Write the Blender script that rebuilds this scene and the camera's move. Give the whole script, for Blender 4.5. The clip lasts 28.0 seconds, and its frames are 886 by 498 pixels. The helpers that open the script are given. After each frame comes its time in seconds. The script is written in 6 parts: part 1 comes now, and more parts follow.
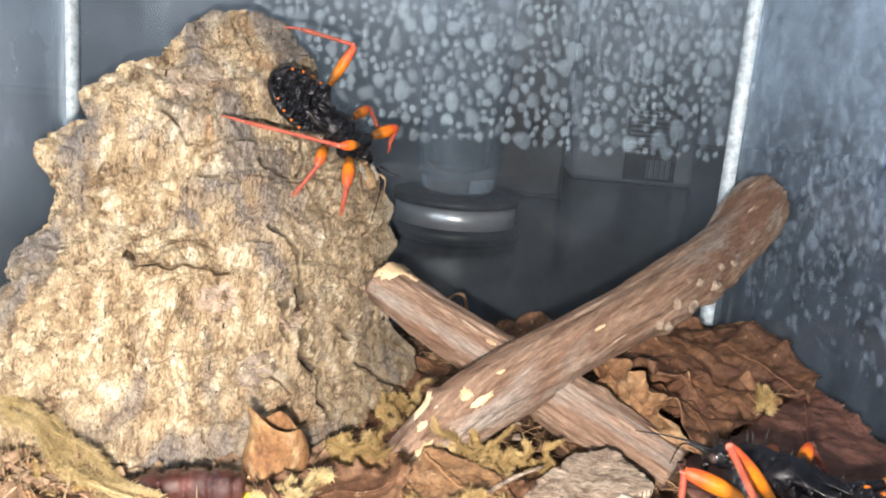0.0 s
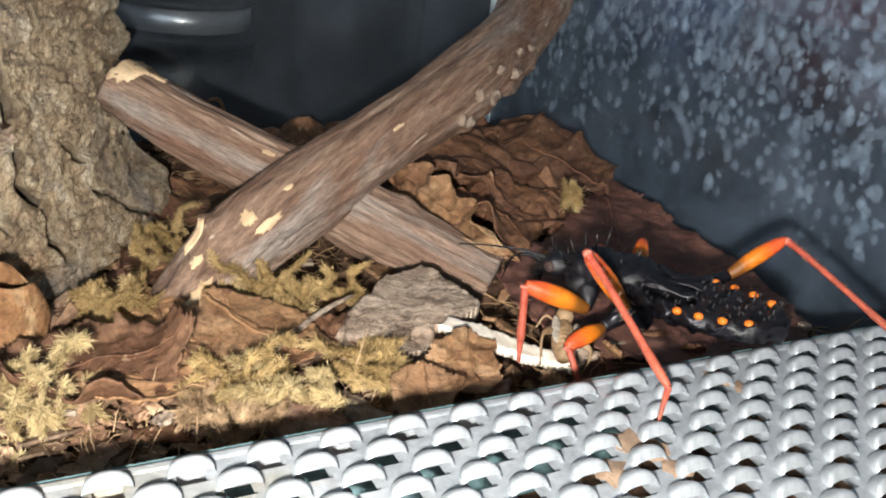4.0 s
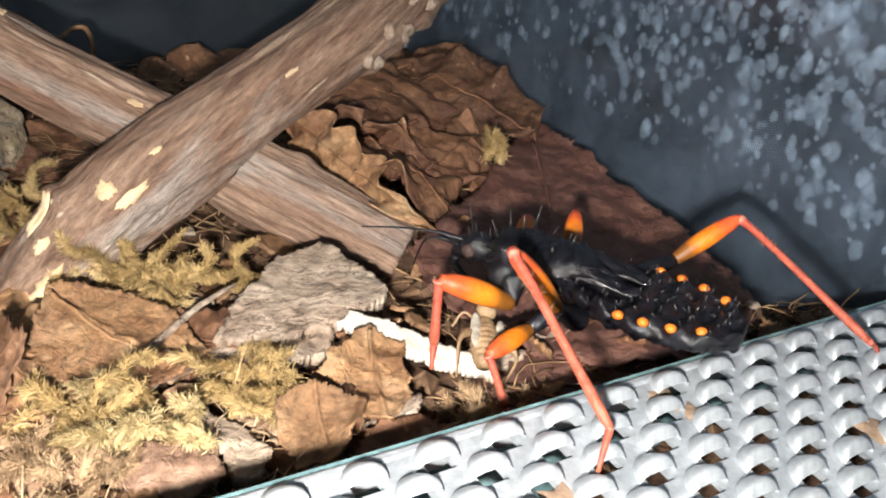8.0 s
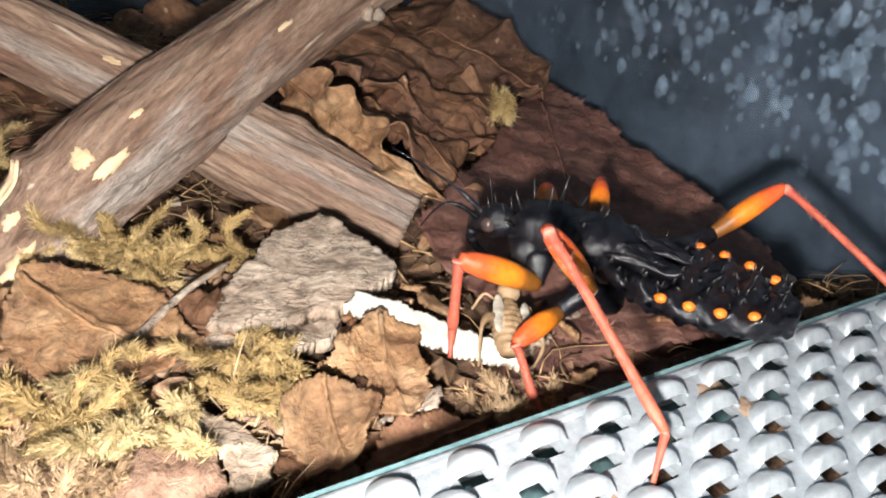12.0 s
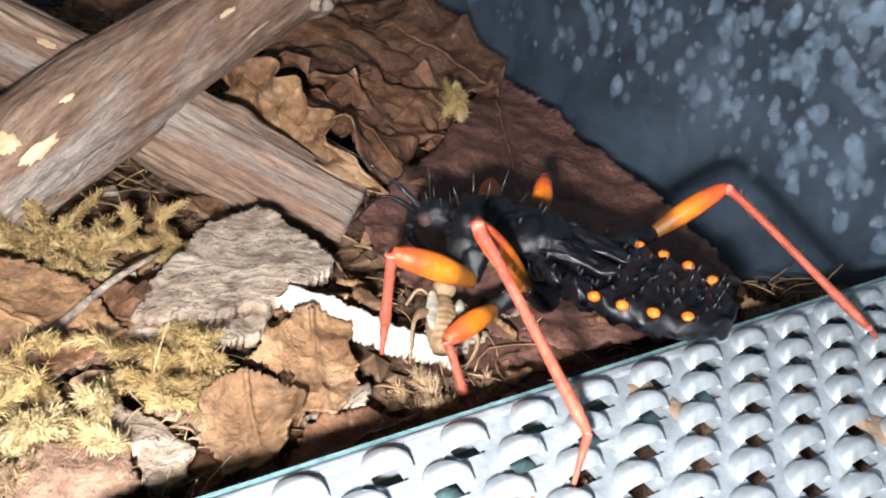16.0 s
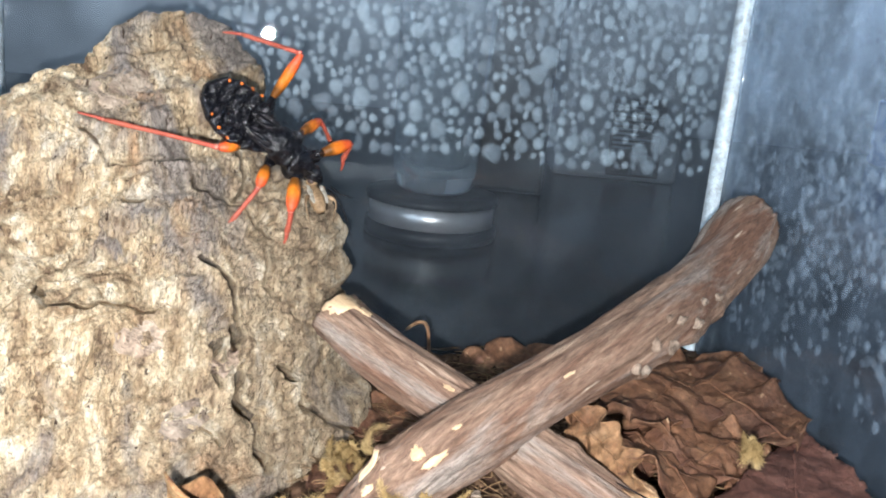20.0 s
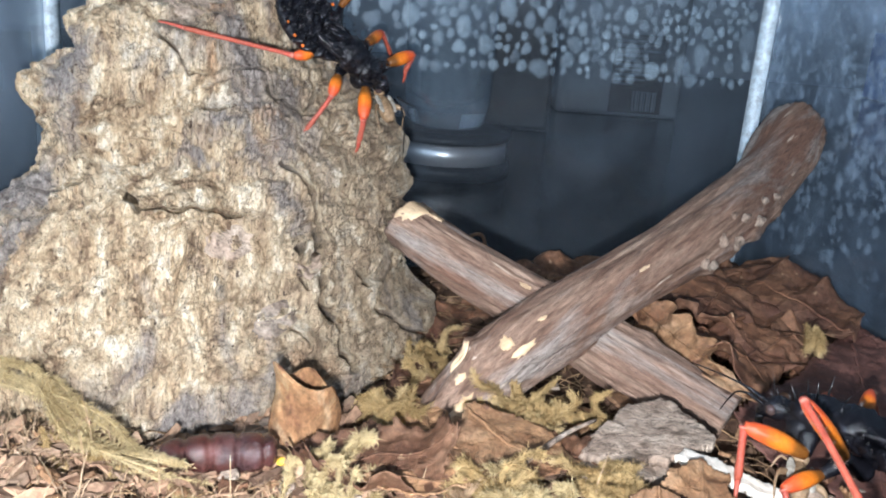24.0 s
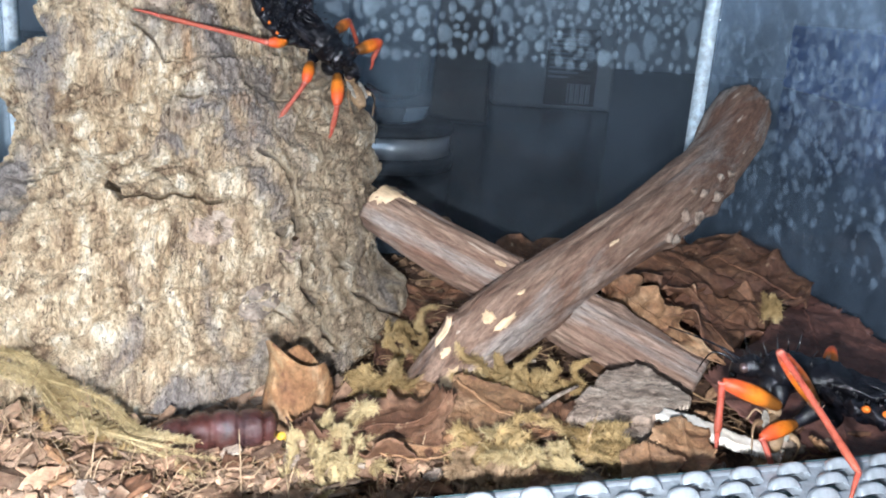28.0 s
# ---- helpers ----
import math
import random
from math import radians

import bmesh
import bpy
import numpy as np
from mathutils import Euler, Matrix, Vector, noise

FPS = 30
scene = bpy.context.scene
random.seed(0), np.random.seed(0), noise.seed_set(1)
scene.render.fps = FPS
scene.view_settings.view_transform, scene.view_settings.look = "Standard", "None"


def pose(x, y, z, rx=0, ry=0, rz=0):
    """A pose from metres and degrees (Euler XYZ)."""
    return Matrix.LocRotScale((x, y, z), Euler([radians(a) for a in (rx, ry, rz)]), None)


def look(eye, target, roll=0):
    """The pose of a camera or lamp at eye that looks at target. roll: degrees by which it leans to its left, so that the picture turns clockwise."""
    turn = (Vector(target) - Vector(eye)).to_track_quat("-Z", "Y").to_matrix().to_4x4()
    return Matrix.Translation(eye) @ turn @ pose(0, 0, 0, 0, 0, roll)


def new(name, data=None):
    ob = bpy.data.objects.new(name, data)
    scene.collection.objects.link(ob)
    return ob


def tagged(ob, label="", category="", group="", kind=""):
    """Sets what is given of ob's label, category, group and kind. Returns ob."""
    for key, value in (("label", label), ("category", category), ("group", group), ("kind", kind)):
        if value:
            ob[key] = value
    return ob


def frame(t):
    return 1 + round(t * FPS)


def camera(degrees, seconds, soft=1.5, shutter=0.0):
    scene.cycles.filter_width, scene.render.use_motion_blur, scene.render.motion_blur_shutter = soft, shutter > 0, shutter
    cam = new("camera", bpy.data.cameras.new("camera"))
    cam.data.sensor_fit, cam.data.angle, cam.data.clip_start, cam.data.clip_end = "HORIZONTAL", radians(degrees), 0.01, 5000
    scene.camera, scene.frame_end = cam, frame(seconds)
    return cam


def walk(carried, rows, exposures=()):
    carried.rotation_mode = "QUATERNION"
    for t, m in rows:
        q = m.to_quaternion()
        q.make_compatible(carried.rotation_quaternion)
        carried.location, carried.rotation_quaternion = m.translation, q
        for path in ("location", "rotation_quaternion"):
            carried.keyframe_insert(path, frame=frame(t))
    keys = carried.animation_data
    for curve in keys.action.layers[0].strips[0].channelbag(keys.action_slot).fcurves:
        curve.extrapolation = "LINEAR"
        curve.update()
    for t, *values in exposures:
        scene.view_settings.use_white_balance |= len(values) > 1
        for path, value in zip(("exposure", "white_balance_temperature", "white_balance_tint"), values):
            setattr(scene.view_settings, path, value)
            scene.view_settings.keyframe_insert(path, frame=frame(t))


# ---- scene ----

U = 0.01  # every number below is in centimetres; U turns them into metres
cam = camera(53.0, 28.0, soft=1.9)
PATH = [
    (0, (0.215, -0.131, 8.486), (0.180, 1.817, 8.033), 4.81),
    (0.5, (-0.828, 0.235, 8.008), (-0.664, 2.184, 7.587), 5.88),
    (1, (-0.500, 1.760, 7.849), (-0.124, 3.636, 7.265), 5.95),
    (1.5, (-0.300, 2.006, 7.721), (0.166, 3.814, 7.004), 5.38),
    (2, (-0.619, 2.038, 7.618), (-0.127, 3.819, 6.851), 5.62),
    (2.5, (-0.506, 1.990, 7.566), (-0.011, 3.768, 6.795), 5.74),
    (3, (-0.307, 2.082, 7.693), (0.188, 3.848, 6.895), 6.00),
    (3.5, (-0.256, 2.016, 7.671), (0.264, 3.781, 6.887), 6.24),
    (4, (-0.274, 2.092, 7.617), (0.296, 3.838, 6.824), 7.04),
    (4.5, (0.052, 1.866, 7.761), (0.672, 3.591, 6.961), 7.87),
    (6.5, (0.285, 3.019, 7.726), (1.012, 4.643, 6.812), 9.51),
    (7, (0.282, 3.370, 7.608), (1.004, 4.979, 6.664), 9.54),
    (7.5, (0.343, 3.536, 7.611), (1.064, 5.142, 6.661), 9.48),
    (8, (0.406, 3.689, 7.666), (1.130, 5.286, 6.704), 9.37),
    (8.5, (0.390, 3.787, 7.557), (1.117, 5.378, 6.588), 9.38),
    (9, (0.390, 3.752, 7.659), (1.119, 5.336, 6.679), 9.35),
    (9.5, (0.476, 3.785, 7.628), (1.200, 5.365, 6.640), 9.21),
    (10, (0.450, 3.734, 7.677), (1.176, 5.309, 6.682), 9.15),
    (10.5, (0.405, 4.045, 7.530), (1.131, 5.618, 6.531), 9.20),
    (11, (0.431, 4.468, 7.492), (1.173, 6.021, 6.473), 9.43),
    (11.5, (0.319, 4.470, 7.410), (1.084, 6.005, 6.381), 10.10),
    (12, (0.407, 4.496, 7.369), (1.169, 6.027, 6.330), 10.10),
    (12.5, (0.378, 4.507, 7.379), (1.158, 6.025, 6.337), 10.47),
    (14.5, (0.567, 4.517, 7.310), (1.378, 6.010, 6.255), 11.57),
    (15, (0.577, 4.524, 7.321), (1.387, 6.017, 6.264), 11.63),
    (15.5, (0.687, 4.505, 7.292), (1.504, 6.003, 6.250), 11.85),
    (16, (0.749, 4.482, 7.297), (1.565, 5.992, 6.269), 12.11),
    (16.5, (0.471, 4.230, 7.444), (1.254, 5.802, 6.488), 11.75),
    (17, (0.379, 3.847, 7.705), (0.993, 5.542, 6.839), 9.72),
    (17.5, (0.115, 3.203, 8.052), (0.540, 4.989, 7.259), 7.92),
    (18, (0.043, 2.486, 8.339), (0.319, 4.322, 7.596), 6.54),
    (18.5, (-0.221, 2.353, 7.934), (-0.141, 4.288, 7.433), 6.41),
    (19, (-0.329, 2.141, 7.875), (-0.283, 4.080, 7.388), 7.11),
    (19.5, (-0.057, 2.108, 8.054), (-0.032, 4.053, 7.589), 6.37),
    (20, (0.573, 1.477, 8.873), (0.575, 3.419, 8.393), 5.51),
    (20.5, (1.305, 1.492, 9.225), (1.271, 3.430, 8.734), 4.24),
    (21, (1.227, 1.147, 9.126), (1.171, 3.082, 8.620), 3.56),
    (21.5, (-0.216, 1.238, 8.462), (-0.233, 3.167, 7.935), 3.69),
    (23.5, (-0.727, 0.927, 8.065), (-0.692, 2.841, 7.487), 4.42),
    (24, (-0.666, 0.947, 8.175), (-0.626, 2.859, 7.590), 4.47),
    (24.5, (-0.631, 0.884, 8.293), (-0.578, 2.793, 7.698), 4.47),
    (25, (-0.574, 0.805, 8.176), (-0.510, 2.719, 7.602), 4.57),
    (25.5, (-0.618, 0.796, 8.263), (-0.518, 2.704, 7.669), 4.58),
    (26, (-1.138, 0.680, 8.341), (-1.005, 2.586, 7.751), 4.50),
    (26.5, (-1.106, 0.636, 8.364), (-0.956, 2.541, 7.774), 4.15),
    (27, (-1.094, 0.608, 8.169), (-0.927, 2.512, 7.581), 4.13),
    (27.5, (-1.125, 0.587, 8.079), (-0.950, 2.490, 7.489), 4.12),
    (28, (-1.335, 0.530, 7.988), (-1.144, 2.434, 7.409), 4.21),
]
path_rows = [(t, look(Vector(e) * U, Vector(g) * U, roll)) for t, e, g, roll in PATH]
EXPOSURES = [(0.0, 0.98, 7000, 14), (0.6, 0.88, 6850, 13), (1.0, 0.8, 6500, 12), (1.3, 0.38, 6500, 10), (1.6, -0.1, 6500, 10), (2.1, -0.32, 6400, 10), (3.0, -0.05, 6500, 10), (4.5, 0.0, 6750, 10), (6.5, -0.02, 6900, 11), (8.0, -0.02, 6750, 11), (9.0, -0.08, 6500, 11), (11.0, -0.22, 6500, 10), (16.0, -0.28, 6150, 10),
             (17.0, 0.48, 5650, 10), (18.0, 0.45, 5500, 10), (18.6, 0.5, 5550, 10), (19.0, 0.55, 5650, 10), (19.6, 0.68, 5950, 10), (21.0, 0.92, 6500, 10), (21.5, 0.72, 5950, 10), (23.5, 0.55, 5700, 10), (28.0, 0.55, 5700, 10)]
walk(cam, path_rows, EXPOSURES)

# ---- light: the phone's torch (built below), and a dim window behind the viewer ----
world = bpy.data.worlds.new("room_air")
scene.world = world
world.use_nodes = True
world.node_tree.nodes["Background"].inputs[0].default_value = (0.55, 0.68, 0.85, 1)
world.node_tree.nodes["Background"].inputs[1].default_value = 0.10
window_light = new("window_light", bpy.data.lights.new("window_light", "AREA"))
window_light.data.shape, window_light.data.size, window_light.data.size_y = "RECTANGLE", 1.5, 1.1
window_light.data.energy, window_light.data.color = 5.0, (0.75, 0.87, 1.0)
window_light.matrix_world = look(Vector((-60, -118, 62)) * U, Vector((0, 12, 0)) * U)
TORCH = 6000.0
TORCH_COLOUR = (1.0, 0.965, 0.93, 1)

# ---- tools ----
def vnoise(p):
    """Smooth value noise of points (n, 3), from -1 to 1."""
    p = np.asarray(p, float)
    i = np.floor(p).astype(np.int64)
    f = p - i
    f = f * f * (3 - 2 * f)
    out = np.zeros(len(p))
    for dx in (0, 1):
        for dy in (0, 1):
            for dz in (0, 1):
                h = ((i[:, 0] + dx) * 374761393 + (i[:, 1] + dy) * 668265263 + (i[:, 2] + dz) * 2147483647) & 0xFFFFFFFF
                h = ((h ^ (h >> 13)) * 1274126177) & 0xFFFFFFFF
                h = (h ^ (h >> 16)) / 4294967295.0
                w = (f[:, 0] if dx else 1 - f[:, 0]) * (f[:, 1] if dy else 1 - f[:, 1]) * (f[:, 2] if dz else 1 - f[:, 2])
                out += w * h
    return out * 2 - 1


def fbm(p, octaves=4, gain=0.5):
    p = np.asarray(p, float)
    out, a = np.zeros(len(p)), 1.0
    for k in range(octaves):
        out += a * vnoise(p * 2.0 ** k + 17.3 * k)
        a *= gain
    return out


class Buf:
    """Vertices in centimetres and faces, gathered into one mesh."""

    def __init__(self):
        self.v, self.f, self.m, self.along = [], [], [], []

    def add(self, vs, fs, along=None, slot=0):
        k = len(self.v)
        vs = [tuple(map(float, q)) for q in vs]
        self.v += vs
        self.f += [tuple(int(i) + k for i in q) for q in fs]
        self.m += [slot] * len(fs)
        self.along += list(along) if along is not None else [0.0] * len(vs)
        return self


def place(name, buf, mats, parent=None, label="", smooth=True, base=None, local=False):
    """One mesh object. buf is in world centimetres unless local; base is the object's origin."""
    origin = Vector(base) if base is not None else Vector((0, 0, 0))
    me = bpy.data.meshes.new(name)
    if parent is not None and not local:
        origin = Vector(parent["base"])
    off = Vector((0, 0, 0)) if local else origin
    me.from_pydata([((x - off.x) * U, (y - off.y) * U, (z - off.z) * U) for x, y, z in buf.v], [], buf.f)
    for k, mt in enumerate(mats if isinstance(mats, (list, tuple)) else [mats]):
        me.materials.append(mt)
    me.polygons.foreach_set("material_index", buf.m)
    me.polygons.foreach_set("use_smooth", [smooth] * len(buf.f))
    at = me.attributes.new("along", "FLOAT", "POINT")
    at.data.foreach_set("value", buf.along)
    me.update()
    ob = new(name, me)
    if parent is not None:
        ob.parent = parent
        if local and base is not None:
            ob.location = origin * U
        if "base" in parent:
            ob["base"] = list(parent["base"])
    else:
        ob.location = origin * U
        ob["base"] = list(origin)
    if label:
        ob["label"] = label
    return ob


def thing(name, base, label, category, group="", kind=""):
    ob = new(name)
    ob.empty_display_size = 0.005
    ob.location = Vector(base) * U
    ob["base"] = list(base)
    return tagged(ob, label, category, group, kind)


def spline(points, n):
    """n points along a smooth curve through the points (any width of row)."""
    P = np.array(points, float)
    Q = np.vstack([2 * P[0] - P[1], P, 2 * P[-1] - P[-2]])
    out = []
    for s in np.linspace(0, len(P) - 1 - 1e-6, n):
        k = int(s)
        t = s - k
        a, b, c, d = Q[k], Q[k + 1], Q[k + 2], Q[k + 3]
        out.append(0.5 * (2 * b + (c - a) * t + (2 * a - 5 * b + 4 * c - d) * t * t + (3 * b - a - 3 * c + d) * t ** 3))
    return np.array(out)


def frames_along(P):
    T = np.gradient(P, axis=0)
    T /= np.linalg.norm(T, axis=1)[:, None] + 1e-12
    ref = np.array([0, 0, 1.0]) if abs(T[0][2]) < 0.9 else np.array([1.0, 0, 0])
    N = [np.cross(T[0], ref)]
    N[0] /= np.linalg.norm(N[0])
    for k in range(1, len(P)):
        q = N[-1] - T[k] * (N[-1] @ T[k])
        N.append(q / (np.linalg.norm(q) + 1e-12))
    N = np.array(N)
    return T, N, np.cross(T, N)


def tube(points, radii, sides=8, flat=1.0, cap=True):
    """Sweeps a ring along the points. Returns vertices, faces and the share of length at each vertex."""
    P = np.array(points, float)
    r = np.broadcast_to(np.array(radii, float), (len(P),)) if np.ndim(radii) == 0 else np.array(radii, float)
    T, N, B = frames_along(P)
    ang = np.linspace(0, 2 * np.pi, sides, endpoint=False)
    vs = (P[:, None] + r[:, None, None] * (np.cos(ang)[None, :, None] * N[:, None] + flat * np.sin(ang)[None, :, None] * B[:, None])).reshape(-1, 3)
    fs = [(i * sides + j, i * sides + (j + 1) % sides, (i + 1) * sides + (j + 1) % sides, (i + 1) * sides + j) for i in range(len(P) - 1) for j in range(sides)]
    along = np.repeat(np.linspace(0, 1, len(P)), sides)
    if cap:
        fs += [tuple(range(sides))[::-1], tuple((len(P) - 1) * sides + j for j in range(sides))]
    return vs, fs, along


def ball(c, r, nu=12, nv=8):
    """An ellipsoid, c its centre and r its three radii."""
    vs, fs = [], []
    for i in range(nv + 1):
        a = np.pi * i / nv
        for j in range(nu):
            b = 2 * np.pi * j / nu
            vs.append((c[0] + r[0] * np.sin(a) * np.cos(b), c[1] + r[1] * np.sin(a) * np.sin(b), c[2] + r[2] * np.cos(a)))
    for i in range(nv):
        for j in range(nu):
            fs.append((i * nu + j, (i + 1) * nu + j, (i + 1) * nu + (j + 1) % nu, i * nu + (j + 1) % nu))
    return vs, fs


def box(x0, y0, z0, x1, y1, z1):
    vs = [(x, y, z) for z in (z0, z1) for y in (y0, y1) for x in (x0, x1)]
    return vs, [(0, 2, 3, 1), (4, 5, 7, 6), (0, 1, 5, 4), (2, 6, 7, 3), (0, 4, 6, 2), (1, 3, 7, 5)]


def moved(vs, m):
    return [tuple(m @ Vector(q)) for q in vs]


def bevelled(ob, width, segments=2):
    mod = ob.modifiers.new("bevel", "BEVEL")
    mod.width, mod.segments, mod.limit_method = width * U, segments, "ANGLE"
    return ob


# ---- materials ----
def grit(name, ramp, scale=1.0, stretch=(1, 1, 1), tint=None, tint_scale=0.3, tint_range=(0.45, 0.7), fine=6.0, fine_amount=0.5, rough=(0.6, 0.95),
         bump=0.4, bump_scale=3.0, metal=0.0, specks=None, along=None, island=0.0, per_object=0.0, spec=0.3, trans=None, lohi=(0.3, 0.7), crackle=None, warp=0.6, tint2=None, region=None):
    """A worn, two-scale surface. Scales are per centimetre; ramp is colours from dark to light."""
    m = bpy.data.materials.new(name)
    m.use_nodes = True
    nt = m.node_tree
    nodes, link = nt.nodes, nt.links.new
    bsdf = nodes["Principled BSDF"]
    tc = nodes.new("ShaderNodeTexCoord")
    mp = nodes.new("ShaderNodeMapping")
    mp.inputs["Scale"].default_value = [100 * s for s in stretch]
    link(tc.outputs["Object"], mp.inputs[0])

    def tex(sc, detail=6.0, rough_=0.6, warp=0.0):
        n = nodes.new("ShaderNodeTexNoise")
        n.inputs["Scale"].default_value, n.inputs["Detail"].default_value, n.inputs["Roughness"].default_value = sc, detail, rough_
        n.inputs["Distortion"].default_value = warp
        link(mp.outputs[0], n.inputs["Vector"])
        return n

    def ramp_of(cols, src, lo=0.3, hi=0.7):
        r = nodes.new("ShaderNodeValToRGB")
        e = r.color_ramp.elements
        while len(e) < len(cols):
            e.new(0.5)
        for k, c in enumerate(cols):
            e[k].position = lo + (hi - lo) * k / max(1, len(cols) - 1)
            e[k].color = (*c, 1)
        link(src, r.inputs[0])
        return r

    def mix(fac, a, b, kind="MIX"):
        x = nodes.new("ShaderNodeMix")
        x.data_type, x.blend_type = "RGBA", kind
        if isinstance(fac, float):
            x.inputs[0].default_value = fac
        else:
            link(fac, x.inputs[0])
        for s, v in ((6, a), (7, b)):
            if isinstance(v, tuple):
                x.inputs[s].default_value = (*v, 1)
            else:
                link(v, x.inputs[s])
        return x.outputs[2]

    n1 = tex(scale, warp=warp)
    col = ramp_of(ramp, n1.outputs[0], *lohi).outputs[0]
    if along:
        at = nodes.new("ShaderNodeAttribute")
        at.attribute_name = "along"
        r = nodes.new("ShaderNodeValToRGB")
        e = r.color_ramp.elements
        while len(e) < len(along):
            e.new(0.5)
        for k, (pos, c) in enumerate(along):
            e[k].position, e[k].color = pos, (*c, 1)
        link(at.outputs["Fac"], r.inputs[0])
        col = mix(0.82, col, r.outputs[0])
    if tint:
        n2 = tex(tint_scale, 5.0, 0.55, 0.8)
        f2 = ramp_of([(0, 0, 0), (1, 1, 1)], n2.outputs[0], *tint_range)
        col = mix(f2.outputs[0], col, tint)
    if tint2:
        n2 = tex(tint2[1], 6.0, 0.6, 0.5)
        f2 = ramp_of([(0, 0, 0), (1, 1, 1)], n2.outputs[0], tint2[2], tint2[3])
        col = mix(f2.outputs[0], col, tint2[0])
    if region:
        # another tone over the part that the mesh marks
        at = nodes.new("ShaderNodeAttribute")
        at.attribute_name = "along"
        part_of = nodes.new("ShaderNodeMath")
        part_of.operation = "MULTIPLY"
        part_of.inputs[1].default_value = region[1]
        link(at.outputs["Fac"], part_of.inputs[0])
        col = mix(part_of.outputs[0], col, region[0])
    n3 = tex(fine, 8.0, 0.7)
    f3 = ramp_of([(1 - fine_amount,) * 3, (1 + 0.4 * fine_amount,) * 3], n3.outputs[0], 0.32, 0.66)
    col = mix(1.0, col, f3.outputs[0], "MULTIPLY")
    if specks:
        n4 = tex(specks[1], 3.0, 0.5)
        f4 = ramp_of([(0, 0, 0), (1, 1, 1)], n4.outputs[0], specks[2], specks[2] + 0.05)
        col = mix(f4.outputs[0], col, specks[0])
    if crackle:
        for sc, wd, cc in crackle:
            n5 = tex(sc, 5.0, 0.65, 0.3)
            ab = nodes.new("ShaderNodeMath")
            ab.operation = "SUBTRACT"
            ab.inputs[1].default_value = 0.5
            link(n5.outputs[0], ab.inputs[0])
            ab2 = nodes.new("ShaderNodeMath")
            ab2.operation = "ABSOLUTE"
            link(ab.outputs[0], ab2.inputs[0])
            f5 = ramp_of([(1, 1, 1), (0, 0, 0)], ab2.outputs[0], 0.0, wd)
            fm = nodes.new("ShaderNodeMath")
            fm.operation = "MULTIPLY"
            fm.inputs[1].default_value = 0.75
            link(f5.outputs[0], fm.inputs[0])
            col = mix(fm.outputs[0], col, cc)
    if island or per_object:
        if island:
            g = nodes.new("ShaderNodeNewGeometry").outputs["Random Per Island"]
        else:
            g = nodes.new("ShaderNodeObjectInfo").outputs["Random"]
        amt = island or per_object
        rr = ramp_of([(1 - amt,) * 3, (1 + 0.5 * amt, 1 + 0.45 * amt, 1 + 0.3 * amt)], g, 0.0, 1.0)
        col = mix(1.0, col, rr.outputs[0], "MULTIPLY")
    link(col, bsdf.inputs["Base Color"])
    rg = nodes.new("ShaderNodeMapRange")
    rg.inputs[3].default_value, rg.inputs[4].default_value = rough
    link(n3.outputs[0], rg.inputs[0])
    link(rg.outputs[0], bsdf.inputs["Roughness"])
    bsdf.inputs["Metallic"].default_value = metal
    bsdf.inputs["Specular IOR Level"].default_value = spec
    if bump:
        nb = tex(bump_scale, 8.0, 0.65, 0.3)
        b = nodes.new("ShaderNodeBump")
        b.inputs["Strength"].default_value = bump
        b.inputs["Distance"].default_value = 0.1 * U
        link(nb.outputs[0], b.inputs["Height"])
        link(b.outputs[0], bsdf.inputs["Normal"])
    if trans:
        bsdf.inputs["Transmission Weight"].default_value = 0.0
        tr = nodes.new("ShaderNodeBsdfTranslucent")
        link(col, tr.inputs[0])
        mx = nodes.new("ShaderNodeMixShader")
        mx.inputs[0].default_value = trans
        link(bsdf.outputs[0], mx.inputs[1])
        link(tr.outputs[0], mx.inputs[2])
        link(mx.outputs[0], nodes["Material Output"].inputs[0])
    return m


